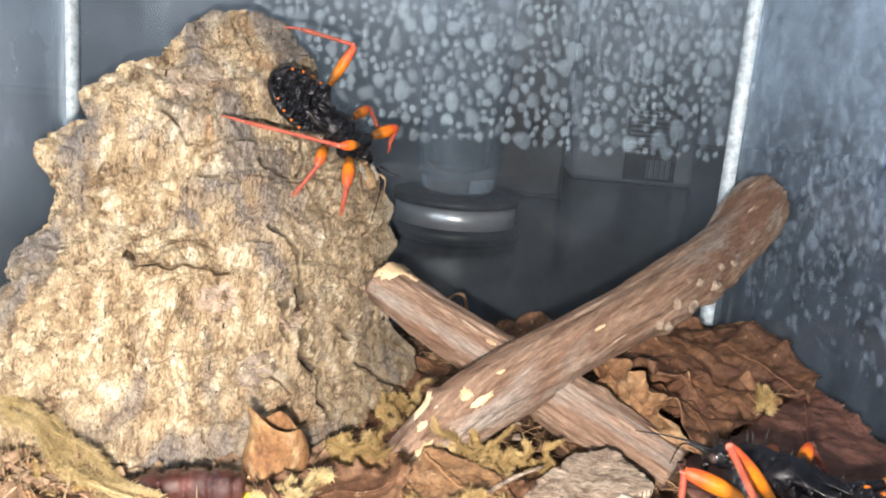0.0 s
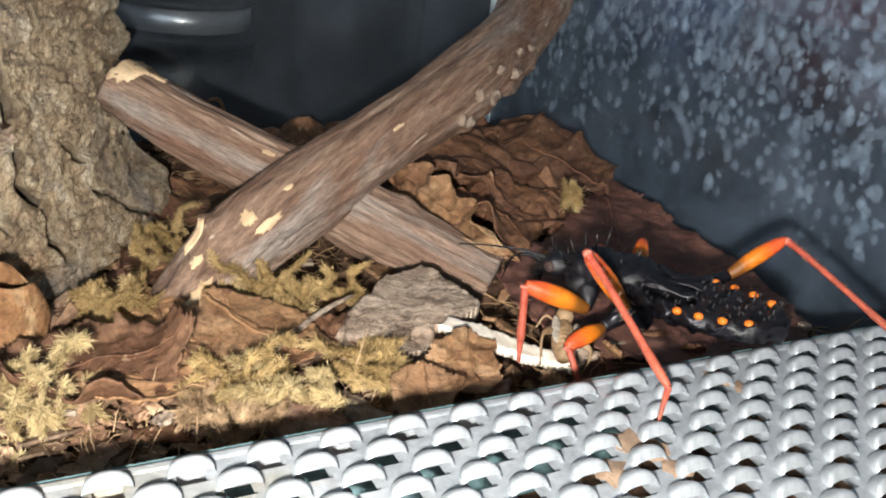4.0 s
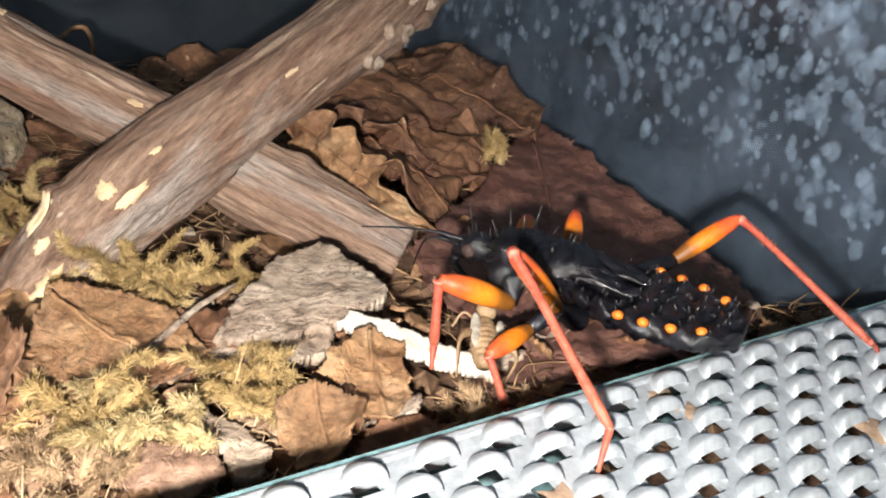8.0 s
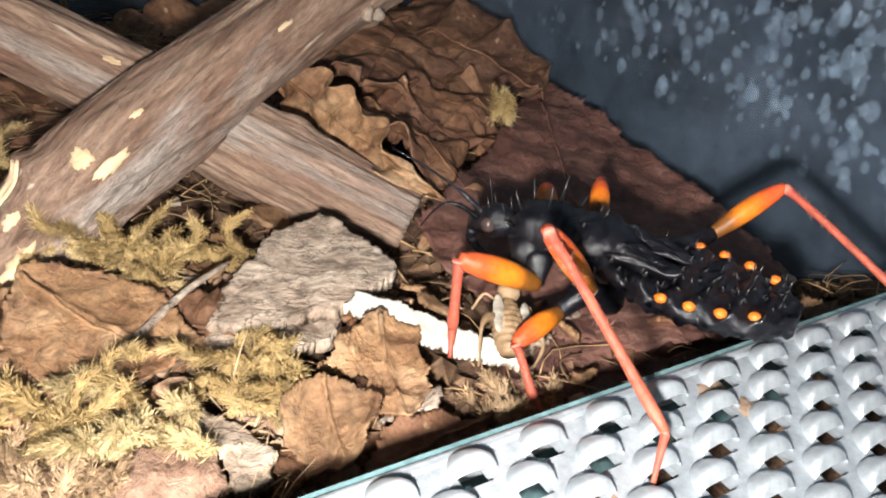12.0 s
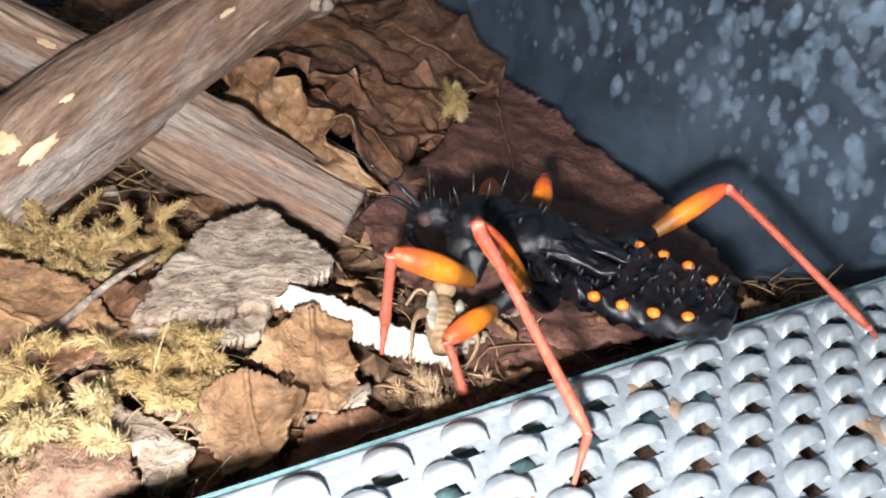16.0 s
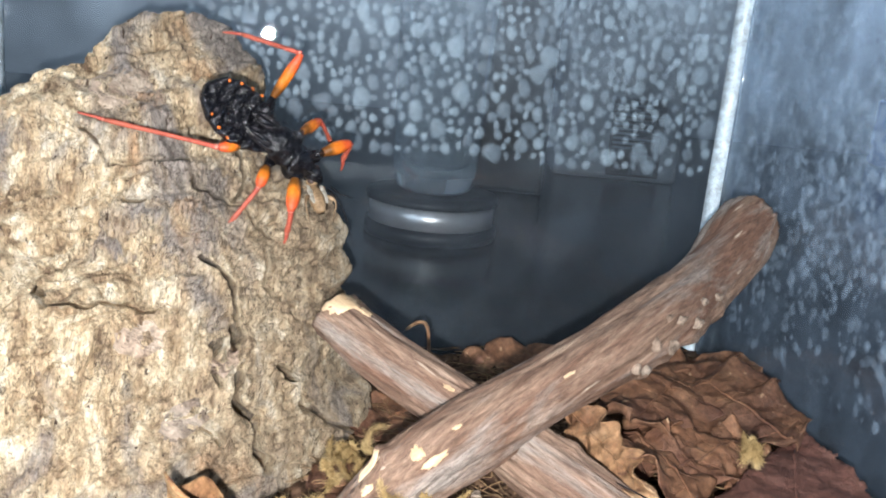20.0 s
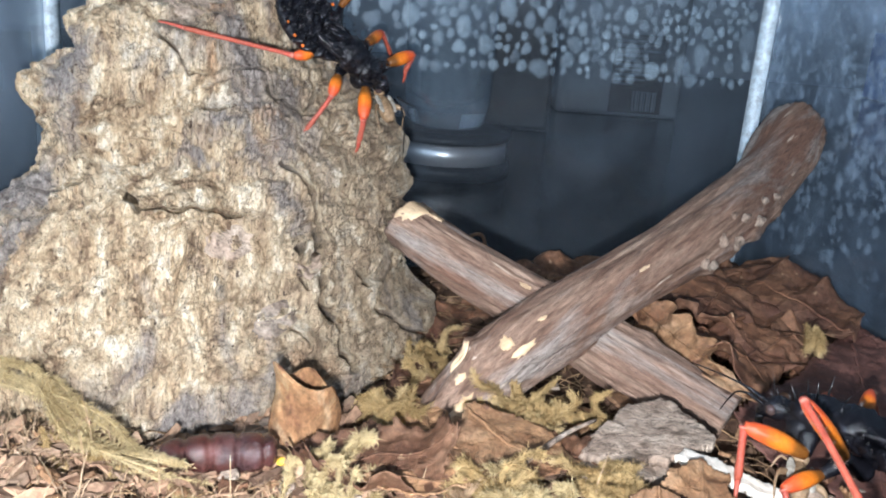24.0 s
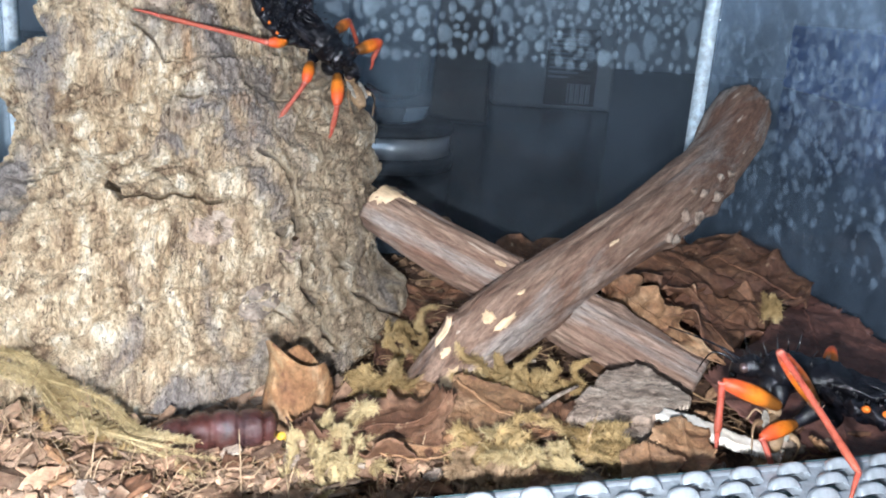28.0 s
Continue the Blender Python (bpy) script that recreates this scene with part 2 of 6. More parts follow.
def hazy_glass(name, haze, haze_scale, colour=(0.97, 0.99, 0.99), film=(0.60, 0.74, 0.90), sprayed=(4.5, 10.0)):
    """Clear glass under an uneven film, which begins some way above the soil: dried spray on the panes, painted edge
    light on the jar.
    """
    m = bpy.data.materials.new(name)
    m.use_nodes = True
    nodes, link = m.node_tree.nodes, m.node_tree.links.new
    nodes.remove(nodes["Principled BSDF"])
    glass = nodes.new("ShaderNodeBsdfGlass")
    glass.inputs["Color"].default_value = (*colour, 1)
    glass.inputs["Roughness"].default_value, glass.inputs["IOR"].default_value = 0.0, 1.45
    dif = nodes.new("ShaderNodeBsdfDiffuse")
    dif.inputs[0].default_value = (*film, 1)
    tc = nodes.new("ShaderNodeTexCoord")
    n = nodes.new("ShaderNodeTexNoise")
    n.inputs["Scale"].default_value, n.inputs["Detail"].default_value, n.inputs["Roughness"].default_value = 100 * haze_scale, 6, 0.65
    link(tc.outputs["Object"], n.inputs["Vector"])
    r = nodes.new("ShaderNodeMapRange")
    r.inputs[1].default_value, r.inputs[2].default_value = 0.3, 0.75
    r.inputs[3].default_value, r.inputs[4].default_value = haze[0], haze[1]
    link(n.outputs[0], r.inputs[0])
    sep = nodes.new("ShaderNodeSeparateXYZ")
    link(tc.outputs["Object"], sep.inputs[0])
    up = nodes.new("ShaderNodeMapRange")
    up.interpolation_type = "SMOOTHSTEP"
    up.inputs[1].default_value, up.inputs[2].default_value = sprayed[0] * U, sprayed[1] * U
    up.inputs[3].default_value, up.inputs[4].default_value = 0.2, 1.0
    link(sep.outputs[2], up.inputs[0])
    mul = nodes.new("ShaderNodeMath")
    mul.operation = "MULTIPLY"
    link(r.outputs[0], mul.inputs[0])
    link(up.outputs[0], mul.inputs[1])
    mx = nodes.new("ShaderNodeMixShader")
    link(mul.outputs[0], mx.inputs[0])
    link(glass.outputs[0], mx.inputs[1])
    link(dif.outputs[0], mx.inputs[2])
    link(mx.outputs[0], nodes["Material Output"].inputs[0])
    return m


def glow(name, colour, strength):
    m = bpy.data.materials.new(name)
    m.use_nodes = True
    nodes = m.node_tree.nodes
    nodes.remove(nodes["Principled BSDF"])
    e = nodes.new("ShaderNodeEmission")
    e.inputs[0].default_value, e.inputs[1].default_value = colour, strength
    m.node_tree.links.new(e.outputs[0], nodes["Material Output"].inputs[0])
    return m


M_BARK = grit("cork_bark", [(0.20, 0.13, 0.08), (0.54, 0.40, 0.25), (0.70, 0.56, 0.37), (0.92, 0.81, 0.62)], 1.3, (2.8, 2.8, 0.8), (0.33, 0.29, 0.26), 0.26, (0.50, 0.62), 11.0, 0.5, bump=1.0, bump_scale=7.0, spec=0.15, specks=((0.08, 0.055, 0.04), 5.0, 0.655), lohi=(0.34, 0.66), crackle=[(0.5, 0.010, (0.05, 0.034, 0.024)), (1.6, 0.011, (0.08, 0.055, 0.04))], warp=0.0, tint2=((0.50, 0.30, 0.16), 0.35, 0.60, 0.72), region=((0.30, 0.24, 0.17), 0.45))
M_STICK = grit("weathered_wood", [(0.10, 0.056, 0.038), (0.23, 0.145, 0.10), (0.31, 0.21, 0.15), (0.42, 0.32, 0.235)], 7.0, (0.14, 1, 1), (0.19, 0.105, 0.07), 1.2, (0.50, 0.64), 22.0, 0.5, bump=1.0, bump_scale=9.0, spec=0.2, specks=((0.54, 0.44, 0.34), 6.0, 0.68), lohi=(0.28, 0.74), warp=0.4, tint2=((0.34, 0.29, 0.25), 1.6, 0.52, 0.64), crackle=[(6.0, 0.008, (0.08, 0.05, 0.038)), (12.0, 0.012, (0.13, 0.085, 0.066))])
M_PEEL = grit("peeled_wood", [(0.50, 0.34, 0.19), (0.70, 0.53, 0.34)], 3.0, (0.3, 1, 1), fine=9.0, fine_amount=0.3, bump=0.4, bump_scale=6.0, spec=0.2)
M_SOIL = grit("peat_soil", [(0.04, 0.024, 0.016), (0.12, 0.07, 0.045), (0.22, 0.135, 0.085)], 1.6, fine=9.0, fine_amount=0.6, bump=1.0, bump_scale=4.0, spec=0.1)
M_CRUMB = grit("soil_crumb", [(0.06, 0.036, 0.024), (0.18, 0.11, 0.07), (0.3, 0.2, 0.13)], 3.0, fine=9.0, bump=0.6, island=0.7, spec=0.1)
M_FIBRE = grit("coconut_fibre", [(0.22, 0.13, 0.07), (0.4, 0.27, 0.15)], 3.0, bump=0.0, island=0.5, spec=0.2)
M_OAK = grit("dry_oak_leaf", [(0.15, 0.07, 0.04), (0.27, 0.135, 0.075), (0.40, 0.225, 0.13)], 1.6, tint=(0.12, 0.055, 0.04), tint_scale=0.7, fine=9.0, fine_amount=0.55, bump=0.8, bump_scale=5.0, rough=(0.4, 0.75), trans=0.12, per_object=0.4, specks=((0.5, 0.33, 0.2), 5.0, 0.68))
M_RED = grit("dark_beech_leaf", [(0.14, 0.062, 0.048), (0.235, 0.108, 0.08), (0.32, 0.165, 0.125)], 1.2, tint=(0.11, 0.055, 0.045), tint_scale=0.6, fine=9.0, fine_amount=0.5, bump=0.8, bump_scale=6.0, rough=(0.35, 0.7), trans=0.1, per_object=0.2, specks=((0.36, 0.22, 0.16), 6.0, 0.7))
M_TAN = grit("tan_leaf", [(0.22, 0.11, 0.055), (0.38, 0.22, 0.115), (0.56, 0.38, 0.23)], 1.6, tint=(0.20, 0.09, 0.05), tint_scale=0.9, fine=9.0, fine_amount=0.6, bump=0.9, bump_scale=5.0, rough=(0.4, 0.75), trans=0.12, per_object=0.35, specks=((0.16, 0.08, 0.05), 4.0, 0.68))
M_ORANGE = grit("orange_leaf", [(0.18, 0.08, 0.04), (0.38, 0.20, 0.09), (0.62, 0.42, 0.22)], 2.4, (1, 1, 0.8), tint=(0.62, 0.45, 0.27), tint_scale=0.9, tint_range=(0.52, 0.62), fine=9.0, fine_amount=0.6, bump=1.0, bump_scale=6.0, rough=(0.4, 0.7), trans=0.12, specks=((0.16, 0.07, 0.04), 3.0, 0.64))
M_BITS = grit("leaf_bits", [(0.22, 0.12, 0.08), (0.42, 0.27, 0.18), (0.62, 0.45, 0.32)], 2.0, fine=9.0, fine_amount=0.5, bump=0.6, island=0.6, spec=0.15, trans=0.1)
M_BITLUMP = grit("pink_bark", [(0.17, 0.10, 0.07), (0.34, 0.21, 0.145), (0.46, 0.31, 0.22)], 3.0, fine=9.0, fine_amount=0.5, bump=1.0, bump_scale=7.0, spec=0.15)
M_FUZZ = grit("tan_plant_fuzz", [(0.36, 0.24, 0.14), (0.48, 0.34, 0.21), (0.62, 0.47, 0.31)], 1.0, bump=0.0, island=0.25, trans=0.25, spec=0.1)
M_MOSS = grit("dry_moss", [(0.38, 0.255, 0.11), (0.54, 0.395, 0.19), (0.68, 0.54, 0.32)], 0.8, fine=6.0, fine_amount=0.3, bump=0.0, island=0.35, trans=0.3, spec=0.1)
M_PALEMOSS = grit("pale_dry_moss", [(0.46, 0.35, 0.17), (0.62, 0.50, 0.28), (0.76, 0.64, 0.40)], 0.8, fine=6.0, fine_amount=0.2, bump=0.0, island=0.25, trans=0.35, spec=0.1)
M_GREYBARK = grit("grey_bark_chip", [(0.22, 0.155, 0.115), (0.44, 0.35, 0.275), (0.60, 0.50, 0.40)], 1.6, (1, 1.8, 1), (0.38, 0.27, 0.20), 0.6, fine=6.0, fine_amount=0.6, bump=1.0, bump_scale=4.0, spec=0.15, per_object=0.25, crackle=[(0.9, 0.012, (0.07, 0.05, 0.04))], warp=0.2)
M_WHITE = grit("pale_split_wood", [(0.66, 0.58, 0.46), (0.86, 0.80, 0.70)], 1.5, (3, 0.5, 3), fine=6.0, fine_amount=0.15, bump=0.3)
M_METAL = grit("galvanised_steel", [(0.36, 0.40, 0.43), (0.47, 0.51, 0.54), (0.58, 0.62, 0.65)], 1.6, tint=(0.50, 0.44, 0.30), tint_scale=0.3, tint_range=(0.57, 0.68), fine=7.0, fine_amount=0.3, rough=(0.24, 0.42), bump=0.25, bump_scale=6.0, metal=0.5, spec=0.5)
M_RUST = grit("dried_stain", [(0.24, 0.16, 0.11), (0.36, 0.26, 0.18)], 3.0, bump=0.5, spec=0.2)
M_BLACK = grit("bug_cuticle", [(0.002, 0.002, 0.003), (0.005, 0.005, 0.007), (0.011, 0.011, 0.014)], 5.0, fine=14.0, fine_amount=0.4, rough=(0.14, 0.32), bump=0.5, bump_scale=5.0, spec=0.45)
M_SPINE = grit("bug_spine", [(0.01, 0.01, 0.011), (0.03, 0.03, 0.033)], 5.0, along=[(0, (0.005, 0.005, 0.006)), (0.6, (0.02, 0.02, 0.02)), (1, (0.09, 0.085, 0.08))], rough=(0.2, 0.4), bump=0.0, spec=0.5)
M_HAIR = grit("leg_hair", [(0.4, 0.22, 0.14), (0.6, 0.4, 0.28)], 5.0, bump=0.0, trans=0.3)
M_SPOT = grit("orange_spot", [(0.50, 0.11, 0.006), (0.66, 0.16, 0.012)], 6.0, fine=14.0, fine_amount=0.25, rough=(0.35, 0.6), bump=0.3, bump_scale=12.0, spec=0.4)
M_FEMUR = grit("femur_cuticle", [(0.8, 0.25, 0.02), (0.9, 0.34, 0.03)], 6.0, along=[(0.0, (0.006, 0.005, 0.005)), (0.2, (0.012, 0.006, 0.005)), (0.36, (0.50, 0.13, 0.008)), (0.55, (0.60, 0.125, 0.008)), (0.74, (0.55, 0.04, 0.018)), (1.0, (0.44, 0.035, 0.028))], fine=9.0, fine_amount=0.35, rough=(0.3, 0.5), bump=0.25, bump_scale=14.0, spec=0.4)
M_TIBIA = grit("tibia_cuticle", [(0.45, 0.06, 0.04), (0.62, 0.12, 0.075)], 5.0, along=[(0.0, (0.55, 0.10, 0.07)), (0.04, (0.66, 0.28, 0.2)), (0.09, (0.36, 0.06, 0.036)), (0.8, (0.34, 0.08, 0.045)), (1.0, (0.28, 0.07, 0.035))], fine=9.0, fine_amount=0.4, rough=(0.35, 0.55), bump=0.3, bump_scale=14.0, spec=0.4)
M_EYE = grit("insect_eye", [(0.03, 0.018, 0.016), (0.07, 0.045, 0.04)], 9.0, rough=(0.08, 0.2), bump=0.2, bump_scale=20.0, spec=0.7)
M_CRICKET = grit("pale_cricket", [(0.18, 0.11, 0.06), (0.30, 0.20, 0.11), (0.38, 0.27, 0.17)], 4.0, fine=12.0, fine_amount=0.4, rough=(0.35, 0.6), bump=0.3, bump_scale=9.0, trans=0.15)
M_WING = grit("cricket_wing", [(0.40, 0.36, 0.29), (0.56, 0.52, 0.44)], 4.0, (1, 4, 1), rough=(0.2, 0.4), bump=0.3, trans=0.3)
M_PUPA = grit("pupa_shell", [(0.022, 0.008, 0.007), (0.06, 0.02, 0.015), (0.11, 0.045, 0.04)], 2.0, tint=(0.08, 0.055, 0.06), tint_scale=0.8, rough=(0.08, 0.25), bump=0.5, bump_scale=6.0, spec=0.6)
M_YOLK = grit("yellow_bead", [(0.75, 0.42, 0.03), (0.9, 0.6, 0.08)], 4.0, rough=(0.2, 0.4), bump=0.2)
def limescale(name, colour, cover):
    """Thin dried film that lets part of what lies behind show through."""
    m = grit(name, [colour, tuple(min(1, 1.35 * c) for c in colour)], 2.0, fine=6.0, fine_amount=0.35, rough=(0.3, 0.6), bump=0.2, island=0.5, spec=0.5)
    nodes, link = m.node_tree.nodes, m.node_tree.links.new
    tr, mx = nodes.new("ShaderNodeBsdfTransparent"), nodes.new("ShaderNodeMixShader")
    # the film thins out towards its rim
    at, fac = nodes.new("ShaderNodeAttribute"), nodes.new("ShaderNodeMath")
    at.attribute_name, fac.operation = "along", "MULTIPLY"
    fac.inputs[1].default_value = cover
    link(at.outputs["Fac"], fac.inputs[0])
    link(fac.outputs[0], mx.inputs[0])
    link(tr.outputs[0], mx.inputs[1])
    link(nodes["Principled BSDF"].outputs[0], mx.inputs[2])
    link(mx.outputs[0], nodes["Material Output"].inputs[0])
    return m


M_SPOTS = limescale("limescale", (0.36, 0.48, 0.60), 0.30)
M_SPOTS_SIDE = limescale("limescale_thin", (0.34, 0.46, 0.62), 0.20)
# the seam's pale blue stands in for the reflection along the glass edge
M_SEAL = grit("silicone_seam", [(0.66, 0.78, 0.86), (0.8, 0.9, 0.95)], 1.5, rough=(0.15, 0.3), bump=0.2, trans=0.3)
M_STRIP = grit("green_glass_edge", [(0.10, 0.18, 0.19), (0.16, 0.26, 0.27)], 1.5, rough=(0.1, 0.2), bump=0.1)
M_TABLE = grit("black_tabletop", [(0.010, 0.011, 0.013), (0.016, 0.017, 0.02)], 0.1, fine=1.5, fine_amount=0.3, rough=(0.12, 0.25), bump=0.05, spec=0.5)
M_WALL = grit("room_wall", [(0.5, 0.55, 0.6), (0.58, 0.63, 0.68)], 0.02, tint=(0.42, 0.47, 0.53), tint_scale=0.01, fine=0.5, fine_amount=0.1, bump=0.1, bump_scale=0.5)
M_FLOOR = grit("room_floor", [(0.12, 0.09, 0.07), (0.2, 0.15, 0.11)], 0.05, (1, 0.1, 1), fine=0.5, fine_amount=0.3, bump=0.1)
M_DARK = grit("dark_plastic", [(0.012, 0.013, 0.016), (0.022, 0.024, 0.028)], 0.3, fine=3.0, rough=(0.3, 0.5), bump=0.1)
M_CHROME = grit("polished_steel", [(0.56, 0.58, 0.60), (0.66, 0.67, 0.69)], 0.5, fine=3.0, fine_amount=0.1, rough=(0.25, 0.36), bump=0.0, metal=0.75)
M_CARD = grit("pale_carton", [(0.12, 0.14, 0.16), (0.16, 0.18, 0.20)], 0.1, fine=2.0, fine_amount=0.1, bump=0.1)
M_INK = grit("print_ink", [(0.03, 0.03, 0.035), (0.05, 0.05, 0.055)], 1.0, bump=0.0)
M_BLUE = grit("blue_plastic", [(0.02, 0.08, 0.4), (0.04, 0.13, 0.55)], 0.2, rough=(0.3, 0.5), bump=0.1)
M_CRIMSON = grit("dark_red_card", [(0.25, 0.04, 0.05), (0.35, 0.07, 0.08)], 0.2, bump=0.1)
M_GLASS_BACK = hazy_glass("spotted_glass", (0.01, 0.15), 0.5, sprayed=(6.2, 11.0))
M_GLASS_SIDE = hazy_glass("grimy_glass", (0.0, 0.36), 0.9, film=(0.52, 0.70, 0.95), sprayed=(5.0, 11.0))
# the jar's all-over pale film stands in for light in its glass edges
M_JAR = hazy_glass("edge_lit_jar_glass", (0.10, 0.20), 0.1, sprayed=(-2, -1))
M_GLASS_LEFT = hazy_glass("sprayed_glass", (0.12, 0.45), 0.3, sprayed=(3.0, 8.0))
M_TORCH = glow("torch_glow", TORCH_COLOUR, TORCH)

# ---- plan of the tank: C is its back right corner, A runs along the back, B towards the back ----
C = np.array([6.35, 20.5, 0.0])
A = np.array([0.9806, 0.1961, 0.0])
B = np.array([-0.1961, 0.9806, 0.0])
LEFT, FRONT, LEDGE = -14.5, -14.7, -11.63
LEDGE_Z = 3.68
TANK = Matrix(((A[0], B[0], 0, C[0]), (A[1], B[1], 0, C[1]), (0, 0, 1, 0), (0, 0, 0, 1)))


def tk(a, b, z):
    return tuple(C + a * A + b * B + np.array([0, 0, z]))


def bark_y(x, z):
    """The cork bark's face: how far back it lies."""
    return 13.958 + 2.164 * x + 0.754 * z + 0.2214 * x * x


def soil_z(x, y):
    x, y = np.asarray(x, float), np.asarray(y, float)
    p = np.stack([x.ravel() * 0.6, y.ravel() * 0.6, np.zeros(x.size)], 1)
    z = 2.15 + 0.5 / (1 + np.exp((y - 10.6) * 1.6)) + 0.3 / (1 + np.exp(-(x - 3.0) * 1.5)) + (0.16 * fbm(p, 3)).reshape(x.shape)
    # the soil has slumped along the right pane, beyond the flat leaf
    a = (x - C[0]) * A[0] + (y - C[1]) * A[1]
    s = np.clip((a + 1.5) / 0.8, 0, 1)
    return z - 0.75 * s * s * (3 - 2 * s) / (1 + np.exp(-(y - 10.3) * 3.0)) / (1 + np.exp((y - 15.2) * 2.5))


def tank_box(name, a0, b0, z0, a1, b1, z1, mat, parent=None, label="", bevel=0.0):
    vs, fs = box(a0, b0, z0, a1, b1, z1)
    buf = Buf().add(moved(vs, TANK), fs)
    if parent is None:
        ob = place(name, buf, mat, base=tk((a0 + a1) / 2, (b0 + b1) / 2, z0), label=label, smooth=False)
    else:
        ob = place(name, buf, mat, parent, label, smooth=False)
    if bevel:
        bevelled(ob, bevel)
    return ob


# ---- room ----
def room():
    x0, x1, y0, y1, z0, z1 = -190, 190, -125, 150, -75, 160

    def slab(name, *q, mat=M_WALL, label=""):
        vs, fs = box(*q)
        ob = place(name, Buf().add(vs, fs), mat, base=((q[0] + q[3]) / 2, (q[1] + q[4]) / 2, q[2]), smooth=False)
        return tagged(ob, label, "wall", kind="structure")

    slab("floor", x0, y0, z0 - 8, x1, y1, z0, mat=M_FLOOR, label="brown wooden room floor under the table")
    slab("ceiling", x0, y0, z1, x1, y1, z1 + 8, label="plain pale room ceiling")
    slab("wall_back", x0, y1, z0, x1, y1 + 10, z1, label="plain grey-blue room wall")
    slab("wall_left", x0 - 10, y0, z0, x0, y1, z1, label="plain grey-blue room wall")
    slab("wall_right", x1, y0, z0, x1 + 10, y1, z1, label="plain grey-blue room wall")
    slab("wall_window_below", x0, y0 - 10, z0, x1, y0, 5, label="plain wall below the window")
    slab("wall_window_above", x0, y0 - 10, 125, x1, y0, z1, label="plain wall above the window")
    slab("wall_window_side", x0, y0 - 10, 5, -145, y0, 125, label="plain wall beside the window")
    slab("wall_window_side", 25, y0 - 10, 5, x1, y0, 125, label="plain wall beside the window")
    top = place("tabletop", Buf().add(*box(-85, -45, -3.5, 90, 105, -0.6)), M_TABLE, base=(0, 30, -3.5), smooth=False)
    bevelled(top, 0.4)
    table = thing("table", (0, 30, -75), "glossy black table under the tank", "table")
    top.parent = table
    top.location = Vector((0, 0, 71.5)) * U
    for sx in (-78, 83):
        for sy in (-38, 98):
            vs, fs = box(sx - 3, sy - 3, -75, sx + 3, sy + 3, -3.5)
            place("leg", Buf().add(vs, fs), M_DARK, table, smooth=False)


room()


def lathe(cx, cy, profile, sides=40):
    vs = [(cx + r * math.cos(2 * math.pi * j / sides), cy + r * math.sin(2 * math.pi * j / sides), z) for r, z in profile for j in range(sides)]
    fs = [(i * sides + j, i * sides + (j + 1) % sides, (i + 1) * sides + (j + 1) % sides, (i + 1) * sides + j) for i in range(len(profile) - 1) for j in range(sides)]
    return vs, fs


def behind_tank():
    x, y = -0.15, 43.0
    jar = thing("glass_jar", (x, y, -0.6), "clear tapered glass jar on a black base with steel band", "jar")
    place("base", Buf().add(*lathe(x, y, [(0.01, -0.6), (3.1, -0.6), (3.15, -0.3), (3.1, 0.0), (0.01, 0.0)])), M_DARK, jar)
    place("steel_band", Buf().add(*lathe(x, y, [(2.7, 0.0), (2.95, 0.05), (2.95, 0.95), (2.7, 1.0)])), M_CHROME, jar, "polished steel band")
    place("collar", Buf().add(*lathe(x, y, [(2.7, 1.0), (3.1, 1.05), (3.1, 1.38), (2.0, 1.43), (0.01, 1.43)])), M_DARK, jar)
    place("glass", Buf().add(*lathe(x, y, [(0.01, 1.45), (1.5, 1.47), (1.85, 1.75), (1.95, 2.5), (2.3, 11), (2.7, 22), (2.55, 22), (2.15, 11), (1.8, 3), (1.4, 2.3), (0.01, 2.2)])), M_JAR, jar, "clear glass, a pale film standing in for its lit edges")
    place("dark_liner", Buf().add(*lathe(x, y, [(0.01, 2.6), (1.3, 2.7), (1.7, 10.9), (2.1, 21.5), (2.0, 21.5), (1.6, 10.9), (1.2, 3.0), (0.01, 2.9)])), M_DARK, jar, "black lining inside the glass")
    for name, q, mat, label in (
        ("carton", (8.0, 66, -0.6, 17, 80, 34), M_CARD, "pale grey carton standing on the table beyond the tank"),
        ("dark_case", (-2.4, 56, -0.6, 6.4, 62, 38), M_DARK, "tall dark case standing on the table beyond the tank"),
        ("blue_box", (44, 77, -0.6, 58, 95, 6), M_BLUE, "bright blue box on the table behind the tank"),
        ("red_box", (46, 60, -0.6, 58, 70, 6.4), M_CRIMSON, "dark red box on the table behind the tank")):
        ob = place(name, Buf().add(*box(*q)), mat, base=((q[0] + q[3]) / 2, (q[1] + q[4]) / 2, q[2]), smooth=False)
        bevelled(ob, 0.3)
        tagged(ob, label, "box")
        if name == "carton":
            lab = place("label", Buf().add(*box(11.8, 65.9, -0.3, 15.6, 65.99, 5.3)), M_INK, ob, "black printed label", smooth=False)
            buf = Buf()
            for k in range(9):
                buf.add(*box(13.5 + 0.2 * k, 65.84, -0.1, 13.5 + 0.2 * k + 0.08 + 0.05 * (k % 2), 65.9, 1.3))
            place("bars", buf, M_CARD, ob, smooth=False)
            buf = Buf()
            for k in range(10):
                buf.add(*box(12.0, 65.84, 1.7 + 0.34 * k, 13.4 + (k * 37 % 5) * 0.4, 65.9, 1.83 + 0.34 * k))
            place("print_lines", buf, M_CARD, ob, smooth=False)


behind_tank()


